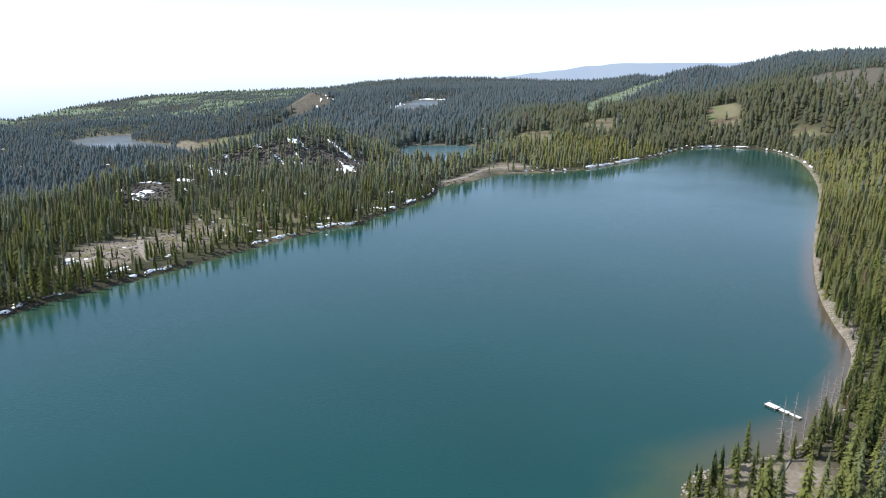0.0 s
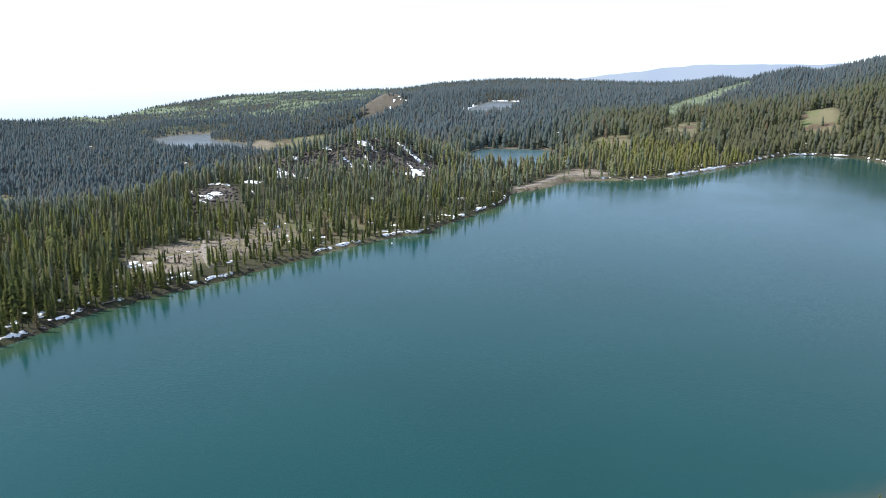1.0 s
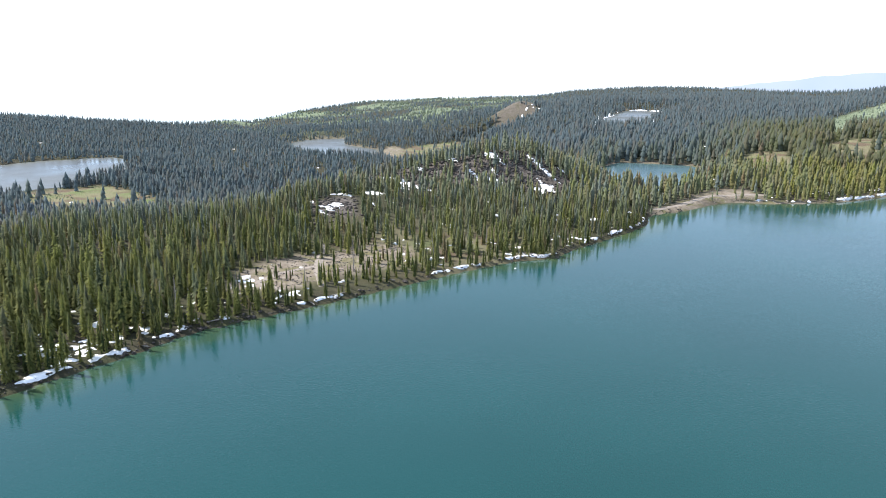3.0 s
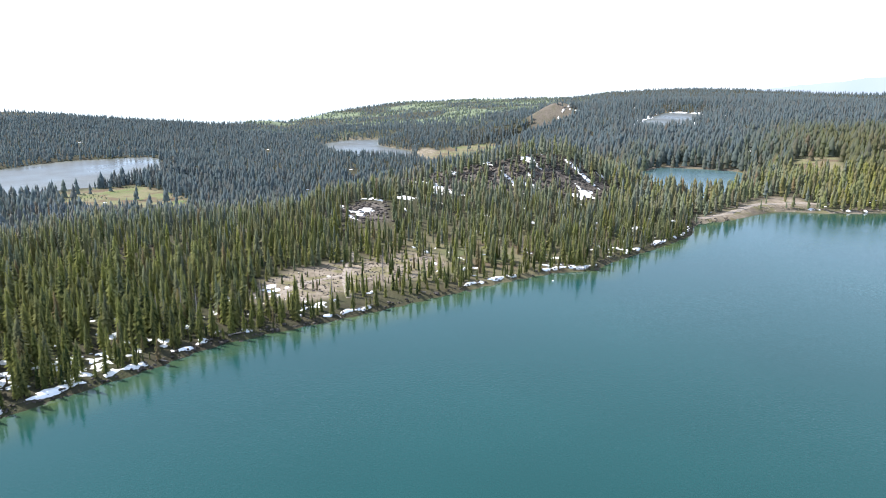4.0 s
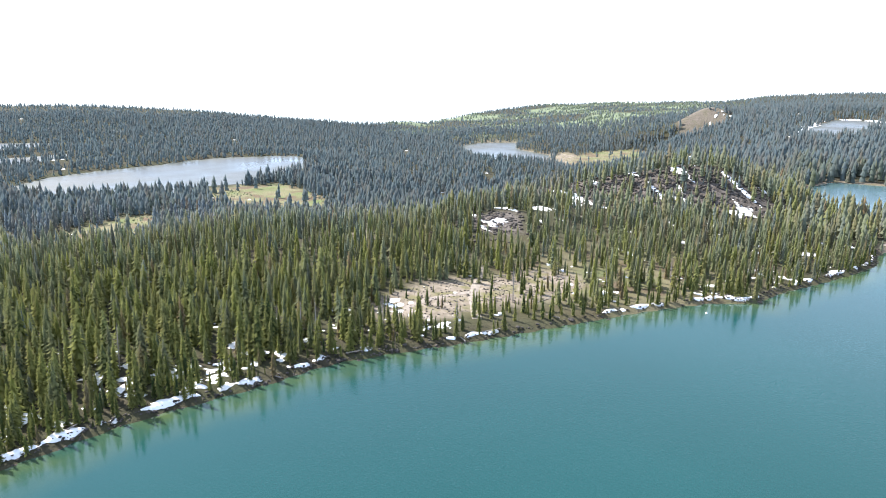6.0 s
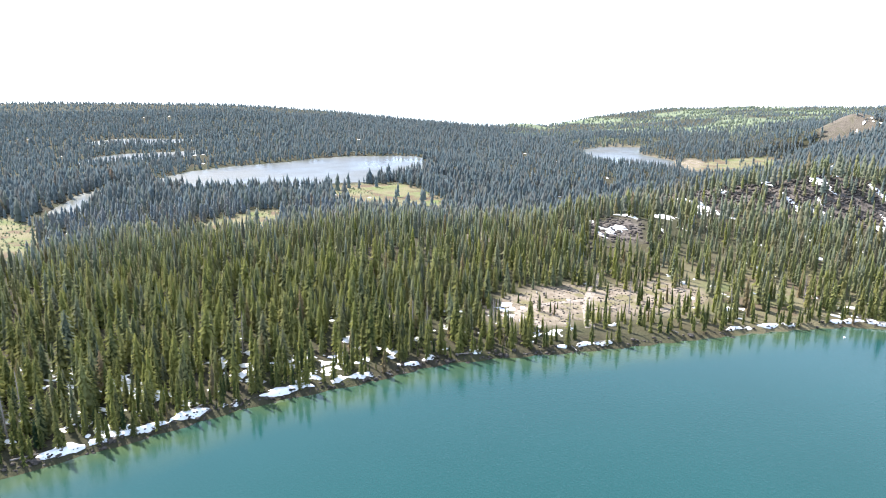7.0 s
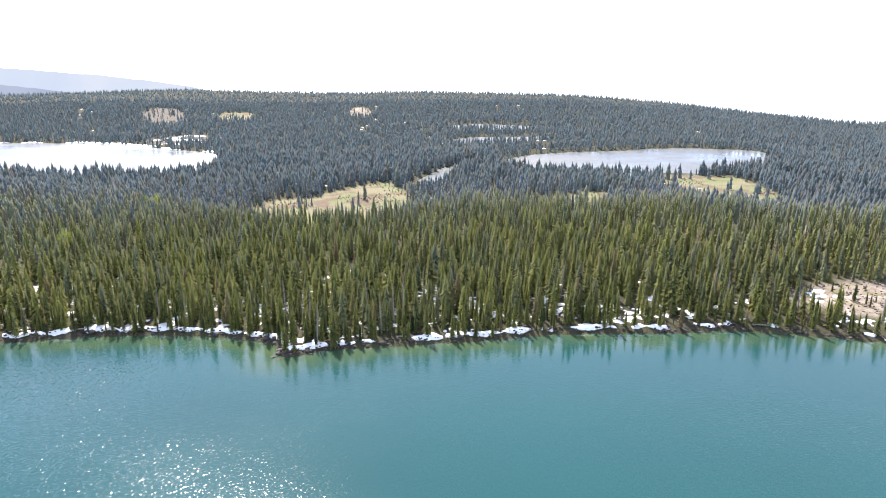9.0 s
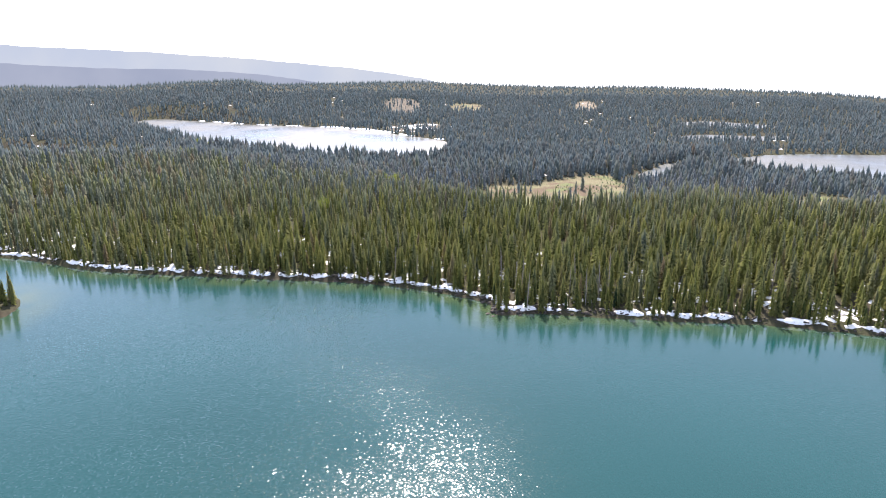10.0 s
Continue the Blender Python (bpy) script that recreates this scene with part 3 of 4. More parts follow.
def tiered(tiers, sides, seed, wide=1.0):
    """A spruce for the distance: a few ragged skirts."""
    g = np.random.default_rng(seed)
    v, f, tips = [], [], []
    for t in range(tiers):
        low, high = .04 + .9 * t / tiers * .95, min(1.0, .04 + .9 * (t + 1.8) / tiers)
        if t == tiers - 1:
            high = 1.0
        n = len(v)
        for j in range(sides):
            a = 2 * math.pi * (j + g.uniform(-.3, .3)) / sides
            q = wide * 1.12 * profile(low) * g.uniform(.6, 1.35)
            v.append((q * math.cos(a), q * math.sin(a), low + g.uniform(-.045, .03)))
        v.append((g.uniform(-.01, .01), g.uniform(-.01, .01), high))
        # skirt rims toned lighter than their middles, as painted shade
        tips += [.16] * sides + [-.1]
        f += [(n + j, n + (j + 1) % sides, n + sides) for j in range(sides)]
    return np.array(v), np.array(f), np.array(tips)


def forest(name, kinds, places, heights, tones, drys, mat, label, haze_tints=None):
    """Many trees in one mesh: each place takes one of the kinds, turned and scaled."""
    pick = rng.integers(0, len(kinds), len(places))
    turn = rng.uniform(0, 2 * math.pi, len(places))
    girth = rng.uniform(.92, 1.32, len(places))
    lean = rng.normal(0, .018, (len(places), 2))
    haze_tints = 0 * tones if haze_tints is None else haze_tints
    vs, fs, ts, ds, bs, n = [], [], [], [], [], 0
    for k, (v, f, tips) in enumerate(kinds):
        w = np.nonzero(pick == k)[0]
        if not len(w):
            continue
        c, s = np.cos(turn[w])[:, None], np.sin(turn[w])[:, None]
        h, g = heights[w][:, None], (heights[w] * girth[w])[:, None]
        z = v[None, :, 2] * h
        x = (v[None, :, 0] * c - v[None, :, 1] * s) * g + z * lean[w, :1] + places[w, :1]
        y = (v[None, :, 0] * s + v[None, :, 1] * c) * g + z * lean[w, 1:] + places[w, 1:2]
        vs.append(np.stack([x, y, z + places[w, 2:3]], -1).reshape(-1, 3))
        fs.append((f[None] + (np.arange(len(w)) * len(v))[:, None, None] + n).reshape(-1, 3))
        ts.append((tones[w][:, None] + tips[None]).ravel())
        ds.append(np.repeat(drys[w], len(v)))
        bs.append(np.repeat(haze_tints[w], len(v)))
        n += len(w) * len(v)
    ob = mesh_object(name, np.concatenate(vs), np.concatenate(fs), mat, tone=np.concatenate(ts), dry=np.concatenate(ds), haze_tint=np.concatenate(bs))
    return tagged(ob, label, "forest", kind="stuff")


def scattered(r0, r1, spacing, az0=-47.0, az1=138.0):
    """Jittered places on land between two distances from the middle of the lake, with ground heights."""
    n = int(r1 / spacing) + 2
    i, j = np.meshgrid(np.arange(-n, n), np.arange(-n, n), indexing="ij")
    x = (i.ravel() + rng.uniform(-.48, .48, i.size)) * spacing
    y = (j.ravel() + rng.uniform(-.48, .48, i.size)) * spacing + 50
    r, az = np.hypot(x, y - 50), np.degrees(np.arctan2(-x, y - 50))
    keep = (r >= r0) & (r < r1) & (az > az0) & (az < az1)
    x, y = x[keep], y[keep]
    z, shore = terrain(x, y)
    wet = shore < 0.7
    for level, curve in LAKES.values():
        wet |= outside(curve, x, y, 60.0) < 1
    return x[~wet], y[~wet], z[~wet], shore[~wet]


# small snowy gaps in the wood, cleared towards the camera so their snow shows
FLECKS = []
for _ in range(80):
    fr, fa = rng.uniform(430, 1500), radians(rng.uniform(-8, 118))
    FLECKS.append((-math.sin(fa) * fr, 50 + math.cos(fa) * fr, rng.uniform(.6, 1.5) * (0.6 + fr / 600)))

FLECKS += [(-188, 1226, 2.6), (-180, 1234, 2.2), (-194, 1220, 2), (-176, 1226, 1.8), (-166, 1224, 3)]


# longer gaps, cleared down the camera's line to fit the snow it sees
GAPS = [(-135, 380, 5, 34), (-140, 345, 9, 34), (-51, 425, 7, 26)]


def clearing_bank(x, y, shore):
    return np.exp(-((x + 96) / 24)**2 - ((y - 252) / 28)**2) * (1 - smooth(18, 30, shore))


def thinned(x, y, shore):
    """The chance that a tree stands at a place."""
    p = np.full(x.shape, 0.93)
    p *= 1 - 0.96 * open_mask(GRASSY + EARTHY, x, y, 2.0)
    p *= 1 - 0.85 * open_mask(ROCKY, x, y, 6.0)
    p *= 1 - open_mask(["clearing"], x, y, 2.0) * (1 - .5 * smooth(0, .35, fbm(x, y, 14, 2, 145)))
    p *= 1 - 0.25 * knob_rock(x, y)
    p *= 1 - 0.95 * far_hill_rock(x, y)
    p *= 1 - 0.8 * green_slope(x, y)
    p *= 1 - 0.98 * green_run(x, y)
    p *= 1 - 0.85 * smooth(.4, .7, np.exp(-((x - 61) / 9)**2 - ((y - 103) / 9)**2))
    for fx, fy, size, depth in [(*f, 11 + .055 * math.hypot(f[0], f[1] - 50)) for f in FLECKS] + GAPS:
        away = math.hypot(fx, fy - 50)
        ux, uy = -fx / away, (50 - fy) / away
        along, across = (x - fx) * ux + (y - fy) * uy, -(x - fx) * uy + (y - fy) * ux
        p[(np.abs(across) < size * 1.1) & (along > -size) & (along < depth)] = 0
    p *= 0.75 + 0.25 * smooth(-0.45, -0.1, fbm(x, y, 30, 2, 71))
    bank = (1 - smooth(9, 18, shore)) * (1 - smooth(150, 215, y)) * (x < 0)
    p *= np.maximum(0.5 + 0.5 * smooth(-0.5, -0.1, fbm(x, y, 13, 2, 73)), bank)
    # few trees on the bank before the clearing
    p *= 1 - 0.55 * clearing_bank(x, y, shore)
    # open wood along the north-west shore
    p *= 1 - 0.6 * np.exp(-((x + 66) / 34)**2 - ((y - 300) / 30)**2)
    return p


def grown(x, y, shore, mean):
    h = mean * np.clip(rng.normal(.93, .25, x.shape), .35, 1.5)
    h *= 0.72 + 0.28 * smooth(2, 14, shore)
    h *= 1 - 0.04 * smooth(210, 260, y) * (1 - smooth(30, 80, x))
    h *= (1 - .3 * knob_rock(x, y)) * (1 - .35 * clearing_bank(x, y, shore))
    return h * np.where(open_mask(["clearing"], x, y, 6.0) > .4, rng.uniform(.25, .75, x.shape), 1)


def plant(name, r0, r1, spacing, kinds, mat, label, mean=10.8, extra=0.0, where=None, **sector):
    x, y, z, shore = scattered(r0, r1, spacing, **sector)
    keep = rng.random(x.shape) < thinned(x, y, shore) * (1.0 if where is None else where(x, y))
    x, y, z, shore = x[keep], y[keep], z[keep], shore[keep]
    tones = np.clip(0.34 + 0.25 * fbm(x, y, 60, 2, 81) + 0.2 * fbm(x, y, 330, 2, 85) + rng.normal(0, .27, x.shape), 0, .95)
    drys = np.where(rng.random(x.shape) < .03 * (1 - .9 * smooth(350, 800, np.hypot(x, y - 50))), rng.uniform(.4, 1, x.shape), (.22 + .3 * smooth(200, 330, np.hypot(x, y - 50))) * rng.random(x.shape)**2)
    # east shore: needles painted lighter and browner to stand for direct sun
    sunny = smooth(20, 120, x) * (1 - smooth(650, 1000, y))
    # tones are also painted lighter with distance, in place of haze
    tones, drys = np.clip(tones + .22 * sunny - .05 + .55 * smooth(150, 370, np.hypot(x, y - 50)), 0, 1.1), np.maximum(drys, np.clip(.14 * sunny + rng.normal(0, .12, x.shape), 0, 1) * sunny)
    # distance haze painted into the needles: olive by the lake, bluer on the plateau
    haze_tints = np.clip((.42 * smooth(190, 360, np.hypot(x, y - 50)) + .5 * smooth(80, 320, shore) + .34 * smooth(350, 750, np.hypot(x, y - 50))) * (1 - .8 * smooth(20, 120, x) * (1 - smooth(650, 1000, y))) + rng.normal(0, .16, x.shape), 0, 1)
    heights = grown(x, y, shore, mean) * (1 + extra)
    if name == "spruce_forest":
        # the foremost trees of the wooded bank, and those round the dock, stand as single trees
        front = (((x < -35) & (x > -215) & (y > 20) & (y < 330) & (shore < 14)) | ((x > 40) & (x < 125) & (y < 190) & (shore < 22)))
        order = np.nonzero(front)[0]
        order = order[np.argsort(np.where(x[order] > 0, shore[order] * .6, shore[order]))][:298]
        SHORE_TREES.extend(np.stack([x, y, heights], -1)[order])
        stays = np.ones(len(x), bool)
        stays[order] = False
        x, y, z, heights, tones, drys, haze_tints = x[stays], y[stays], z[stays], heights[stays], tones[stays], drys[stays], haze_tints[stays]
    return forest(name, kinds, np.stack([x, y, z], -1), heights, tones, drys, mat, label, haze_tints)


SHORE_TREES = []
NEAR_KINDS = [spruce(104, s, m) for s, m in ((1, .95), (2, 1.08), (3, 1.25), (4, .82), (5, 1.0), (24, 1.12))]
MID_KINDS = [tiered(6, 5, s, m) for s, m in ((11, .84), (12, .94), (13, 1.02), (14, .78), (17, .9))]
LIGHT_KINDS = [tiered(3, 5, s, m) for s, m in ((18, 1.05), (19, 1.15), (20, 1.3))]
FAR_KINDS = [tiered(2, 4, s, m) for s, m in ((21, 1.1), (22, 1.25), (23, 1.0), (25, 1.2))]
LAST_KINDS = [tiered(1, 5, s, 1.5) for s in (31, 32)]
SPARE_KINDS = [spruce(30, s, m) for s, m in ((9, .9), (10, 1.05), (15, 1.15), (16, .85))]
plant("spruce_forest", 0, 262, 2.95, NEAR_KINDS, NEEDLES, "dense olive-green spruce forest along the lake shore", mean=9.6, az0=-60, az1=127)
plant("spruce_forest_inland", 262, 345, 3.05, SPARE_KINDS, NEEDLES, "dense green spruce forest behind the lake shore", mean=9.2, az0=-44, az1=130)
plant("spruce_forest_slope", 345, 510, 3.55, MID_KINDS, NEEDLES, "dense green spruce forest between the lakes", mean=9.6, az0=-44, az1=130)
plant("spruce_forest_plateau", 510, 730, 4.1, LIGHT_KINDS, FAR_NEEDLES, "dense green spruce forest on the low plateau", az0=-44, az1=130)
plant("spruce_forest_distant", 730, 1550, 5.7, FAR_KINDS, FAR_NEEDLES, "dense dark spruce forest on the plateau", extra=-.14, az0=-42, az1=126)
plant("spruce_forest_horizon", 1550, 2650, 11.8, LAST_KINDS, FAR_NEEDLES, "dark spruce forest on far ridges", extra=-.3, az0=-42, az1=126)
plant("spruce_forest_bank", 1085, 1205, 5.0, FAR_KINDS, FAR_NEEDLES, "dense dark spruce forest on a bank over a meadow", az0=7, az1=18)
ax, ay, az_, ash = scattered(1180, 2500, 14, az0=2, az1=40)
keep = rng.random(ax.shape) < green_slope(ax, ay) * smooth(-.3, .3, fbm(ax, ay, 60, 2, 131))
forest("aspen_groves", [tiered(2, 6, 41, 2.6), tiered(2, 6, 42, 3.0)], np.stack([ax, ay, az_], -1)[keep], rng.uniform(4, 8, keep.sum()), rng.uniform(0, .7, keep.sum()), np.zeros(keep.sum()), FAR_LEAF, "light green aspen groves on open far slopes")
gx_, gy_, gz_, _ = scattered(650, 1500, 9, az0=-21, az1=-11)
keep = rng.random(gx_.shape) < .8 * green_run(gx_, gy_)
forest("green_thicket", [tiered(1, 6, 43, 4.0)], np.stack([gx_, gy_, gz_], -1)[keep], rng.uniform(1.2, 2.5, keep.sum()), rng.uniform(0, .7, keep.sum()), np.zeros(keep.sum()), FAR_LEAF, "light green shrubs on the cleared strip of a spur")
yx, yy, yz, ysh = scattered(60, 345, 2.7, az0=-60, az1=140)
keep = rng.random(yx.shape) < np.where(ysh < 13, np.where(ysh < 5, .62, .42) - .25 * np.exp(-((yx + 100) / 30)**2 - ((yy - 260) / 32)**2), .07) * (1 - .6 * open_mask(["beach"], yx, yy)) * (1 - knob_rock(yx, yy)) * (1 - .6 * np.exp(-((yx - 61) / 10)**2 - ((yy - 102) / 10)**2))
keep |= (rng.random(yx.shape) < .3 * smooth(-.1, .3, fbm(yx, yy, 12, 2, 141))) & (outside(OPEN["clearing"][1], yx, yy, 60.0) < 4)
yx, yy, yz = yx[keep], yy[keep], yz[keep]
forest("spruce_saplings", [spruce(26, s, 1.25) for s in (6, 7, 8)], np.stack([yx, yy, yz], -1), rng.uniform(1.5, 6.5, yx.shape), rng.uniform(.1, .6, yx.shape), np.where(rng.random(yx.shape) < .1, .8, 0), NEEDLES, "young spruces crowding the bank and the clearing")
mx, my, mz, _ = scattered(250, 760, 3.6, az0=20, az1=80)
keep = (open_mask(["bog", "lakeside_meadow", "glade"], mx, my) > .5) & (rng.random(mx.shape) < smooth(-.2, .5, fbm(mx, my, 24, 2, 171)))
mx, my, mz = mx[keep], my[keep], mz[keep]
forest("willow_shrubs", [tiered(1, 6, 44, 4.5), tiered(1, 7, 45, 3.5)], np.stack([mx, my, mz], -1), rng.uniform(.6, 1.5, mx.shape), rng.uniform(0, .8, mx.shape), rng.uniform(0, 1, mx.shape), FAR_LEAF, "low brown and green willow shrubs on wet meadows")
plant("spruce_forest_knob", 330, 460, 3.6, MID_KINDS, NEEDLES, "spruces scattered over a stony slope", mean=8.6, where=lambda x, y: .6 * smooth(.05, .3, knob_rock(x, y)), az0=4, az1=26)
plant("spruce_forest_behind", 0, 520, 9, MID_KINDS, NEEDLES, "spruce forest round the lake's far end", az0=127, az1=180)
plant("spruce_forest_flank", 0, 520, 13, MID_KINDS, NEEDLES, "spruce forest on the lake's flank", az0=-180, az1=-60)
SHORE_TREES = np.array(SHORE_TREES)


# ---- snow ----
def snow_sheet(name, x0, x1, y0, y1, step, cover, label, thick=0.45):
    """Old snow that lies on the ground wherever cover(x, y, shore) is above 0."""
    xs, ys = np.arange(x0, x1, step), np.arange(y0, y1, step)
    sx, sy = np.meshgrid(xs, ys, indexing="ij")
    sx, sy = sx + rng.uniform(-.2, .2, sx.shape) * step, sy + rng.uniform(-.2, .2, sx.shape) * step
    z, shore = terrain(sx, sy)
    depth = np.clip(cover(sx, sy, shore) * 2.0, -0.6, thick)
    idx = np.arange(sx.size).reshape(sx.shape)
    q = np.stack([idx[:-1, :-1], idx[1:, :-1], idx[1:, 1:], idx[:-1, 1:]], -1).reshape(-1, 4)
    q = q[(depth.ravel()[q] > 0).any(1)]
    used, q = np.unique(q, return_inverse=True)
    v = np.stack([sx.ravel(), sy.ravel(), (z + depth).ravel()], -1)[used]
    return tagged(mesh_object(name, v, q.reshape(-1, 4), SNOW, shade_smooth=True), label, "snow", kind="stuff")


def shore_snow(x, y, shore):
    f = 0.5 * fbm(x, y, 11, 3, 91) + 0.55 * value_noise(x, y, 3.4, 95) + 0.5 * value_noise(x, y, 1.7, 96) + 0.3 * value_noise(x, y, 0.9, 98)
    south = 1 - smooth(140, 220, y)
    bar = 0.70 - 0.40 * south - 0.07 * (1 - smooth(80, 130, y))
    bar = bar + smooth(28, 62, shore) * 0.3
    strip = np.exp(-((shore - 1.9) / 0.9)**2)
    bar = bar - strip * (0.43 + 0.06 * south + 0.2 * smooth(60, 120, x) + 0.4 * value_noise(x, y, 22, 97))
    bar = bar + 3 * smooth(-1.3, -0.9, -shore)
    bar = bar + 2 * smooth(10, 25, x) * (1 - smooth(430, 440, y)) + 1.2 * open_mask(["beach"], x, y)
    bar = bar + 2 * np.exp(-((x + 176) / 24)**2 - ((y + 71) / 18)**2) + 0.12 * open_mask(["clearing"], x, y)
    patch = 0.9 * np.exp(-((x + 47) / 7)**2 - ((y - 301) / 4)**2) + 0.8 * np.exp(-((x + 127) / 9)**2 - ((y - 240) / 5)**2)
    return f - bar + patch


def knob_snow(x, y, shore):
    c, s = math.cos(radians(-36)), math.sin(radians(-36))
    u, v = x * c + y * s, -x * s + y * c
    f = value_noise(u, v * 6, 22, 101) * .7 + value_noise(u, v * 5, 9, 102) * .6 + fbm(x, y, 6, 2, 103) * .2
    rocky = knob_rock(x, y)
    patch = sum(a * np.exp(-((x - px) / w)**2 - ((y - py) / w)**2) for px, py, w, a in ((-134, 374, 7, 1.2), (-138, 342, 7, 1.1), (-143, 328, 7, 1.0), (-128, 338, 4, .9), (-52, 421, 5, 1.0)))
    return f - 0.84 + 0.52 * rocky + 1.25 * patch


def rim_snow(keys, width):
    def cover(x, y, shore):
        d = np.minimum.reduce([outside(LAKES[k][1], x, y, 60.0) for k in keys])
        return fbm(x, y, 28, 2, 111) - 0.25 + 0.6 * np.exp(-((d - width) / width)**2) - 3 * (1 - smooth(.5, 1.5, d)) - 2 * smooth(width * 2, width * 3.5, d)
    return cover


snow_sheet("shore_snow", -275, 290, -125, 620, 0.7, lambda x, y, s: np.where(s < 62, shore_snow(x, y, s), -9), "melting snow patches along the lake shore and between trees", 0.24)
snow_sheet("knob_snow", -200, -20, 325, 475, 1.1, knob_snow, "long streaks of old snow on a stony slope")
snow_sheet("far_lake_snow", -1110, -560, -280, 190, 3.0, rim_snow(["island_lake"], 4.0), "thin snow rim round a woodland lake", 0.4)
snow_sheet("reservoir_snow", -90, 60, 900, 1310, 2.5, rim_snow(["snowy_reservoir"], 5.0), "snow on the banks of a drawn-down reservoir", 0.4)
snow_sheet("point_snow", -1040, -860, 50, 180, 3.0, lambda x, y, s: fbm(x, y, 22, 2, 115) - 0.1 - 2 * (1 - open_mask(["stony_point"], x, y)), "snow patches on a bare stony point", 0.9)


def fleck_mesh():
    vs, fs = [], []
    for fx, fy, size in FLECKS:
        k = 9
        a = np.arange(k) * 2 * math.pi / k
        q = size * rng.uniform(.55, 1.1, k)
        x = np.concatenate([[fx], fx + q * np.cos(a) * .45, fx + q * np.cos(a)])
        y = np.concatenate([[fy], fy + q * np.sin(a) * .45, fy + q * np.sin(a)])
        z = terrain(x, y)[0] + np.concatenate([[.5], np.full(k, .35), np.full(k, -.2)])
        n = len(vs) and sum(len(v) for v in vs)
        vs.append(np.stack([x, y, z], -1))
        for j in range(k):
            l = (j + 1) % k
            fs += [(n, n + 1 + j, n + 1 + l), (n + 1 + j, n + 1 + k + j, n + 1 + k + l), (n + 1 + j, n + 1 + k + l, n + 1 + l)]
    return tagged(mesh_object("woodland_snow", np.concatenate(vs), fs, SNOW, shade_smooth=True), "small snowbanks in gaps of the far woods", "snow", kind="stuff")


fleck_mesh()


# ---- stones ----
def stone_shape(seed):
    bm = bmesh.new()
    bmesh.ops.create_icosphere(bm, subdivisions=1, radius=1)
    g = random.Random(seed)
    for v in bm.verts:
        v.co *= g.uniform(.7, 1.15)
        v.co.z *= .7
    bm.verts.index_update()
    vf = np.array([v.co[:] for v in bm.verts]), np.array([[v.index for v in f.verts] for f in bm.faces]), np.zeros(len(bm.verts))
    bm.free()
    return vf


def stones(name, x, y, size, label, mat=STONE):
    z = terrain(x, y)[0]
    ob = forest(name, [stone_shape(s) for s in range(4)], np.stack([x, y, z + .1 * size], -1), size, 0 * x, 0 * x, mat, label)
    return tagged(ob, category="stones")


def near_curve(curve, count, low, high, test):
    """Places along a closed line, that many metres outside it."""
    k = rng.integers(0, len(curve), count)
    s = rng.random(count)[:, None]
    a, b = curve[k], curve[(k + 1) % len(curve)]
    n = np.stack([(b - a)[:, 1], -(b - a)[:, 0]], -1)
    n /= np.linalg.norm(n, axis=1)[:, None]
    p = a + (b - a) * s
    for side in (1, -1):
        q = p + side * n * rng.uniform(low, high, count)[:, None]
        if side == 1:
            first = q
    inside = outside(curve, first[:, 0], first[:, 1]) < 0
    q = np.where(inside[:, None] == (high < 0), first, q)
    q = q[test(q[:, 0], q[:, 1])]
    return q[:, 0], q[:, 1]


sx_, sy_ = near_curve(MAIN, 4200, -.9, 1.9, lambda x, y: (y > -130) & (x < 20) & (y < 420))
stones("shore_stones", sx_, sy_, rng.uniform(.15, .5, sx_.shape)**1.3 * 1.2, "dark stones along the waterline")
sx_, sy_ = near_curve(MAIN, 4200, -.5, 3.0, lambda x, y: (x > 35) & (y > 60))
PALE_STONE = mottled("pale_stone", (0.22, 0.19, 0.15), (0.37, 0.325, 0.27), 1.4, 0.9, 0.2, 0.5, 0.06)
stones("beach_stones", sx_, sy_, rng.uniform(.12, .36, sx_.shape), "pale stones on the sunny bank", PALE_STONE)
tx, ty = rng.uniform(-175, -25, 5200), rng.uniform(395, 470, 5200)
keep = rng.random(tx.shape) < knob_rock(tx, ty) * smooth(-.5, .2, fbm(tx, ty, 30, 2, 51) + .25)
stones("talus", tx[keep], ty[keep], rng.uniform(.3, .95, keep.sum()), "grey-brown boulders of a talus slope")
tx, ty = -140 + rng.normal(0, 9, 260), 334 + rng.normal(0, 10, 260)
stones("shoulder_stones", tx, ty, rng.uniform(.3, 1.0, 260), "grey-brown boulders on a bare shoulder")
tx, ty = rng.uniform(-136, -74, 2400), rng.uniform(222, 298, 2400)
keep = outside(OPEN["clearing"][1], tx, ty, 60.0) < 0
stones("clearing_stones", tx[keep], ty[keep], rng.uniform(.08, .4, keep.sum()), "loose stones and stumps in a clearing")

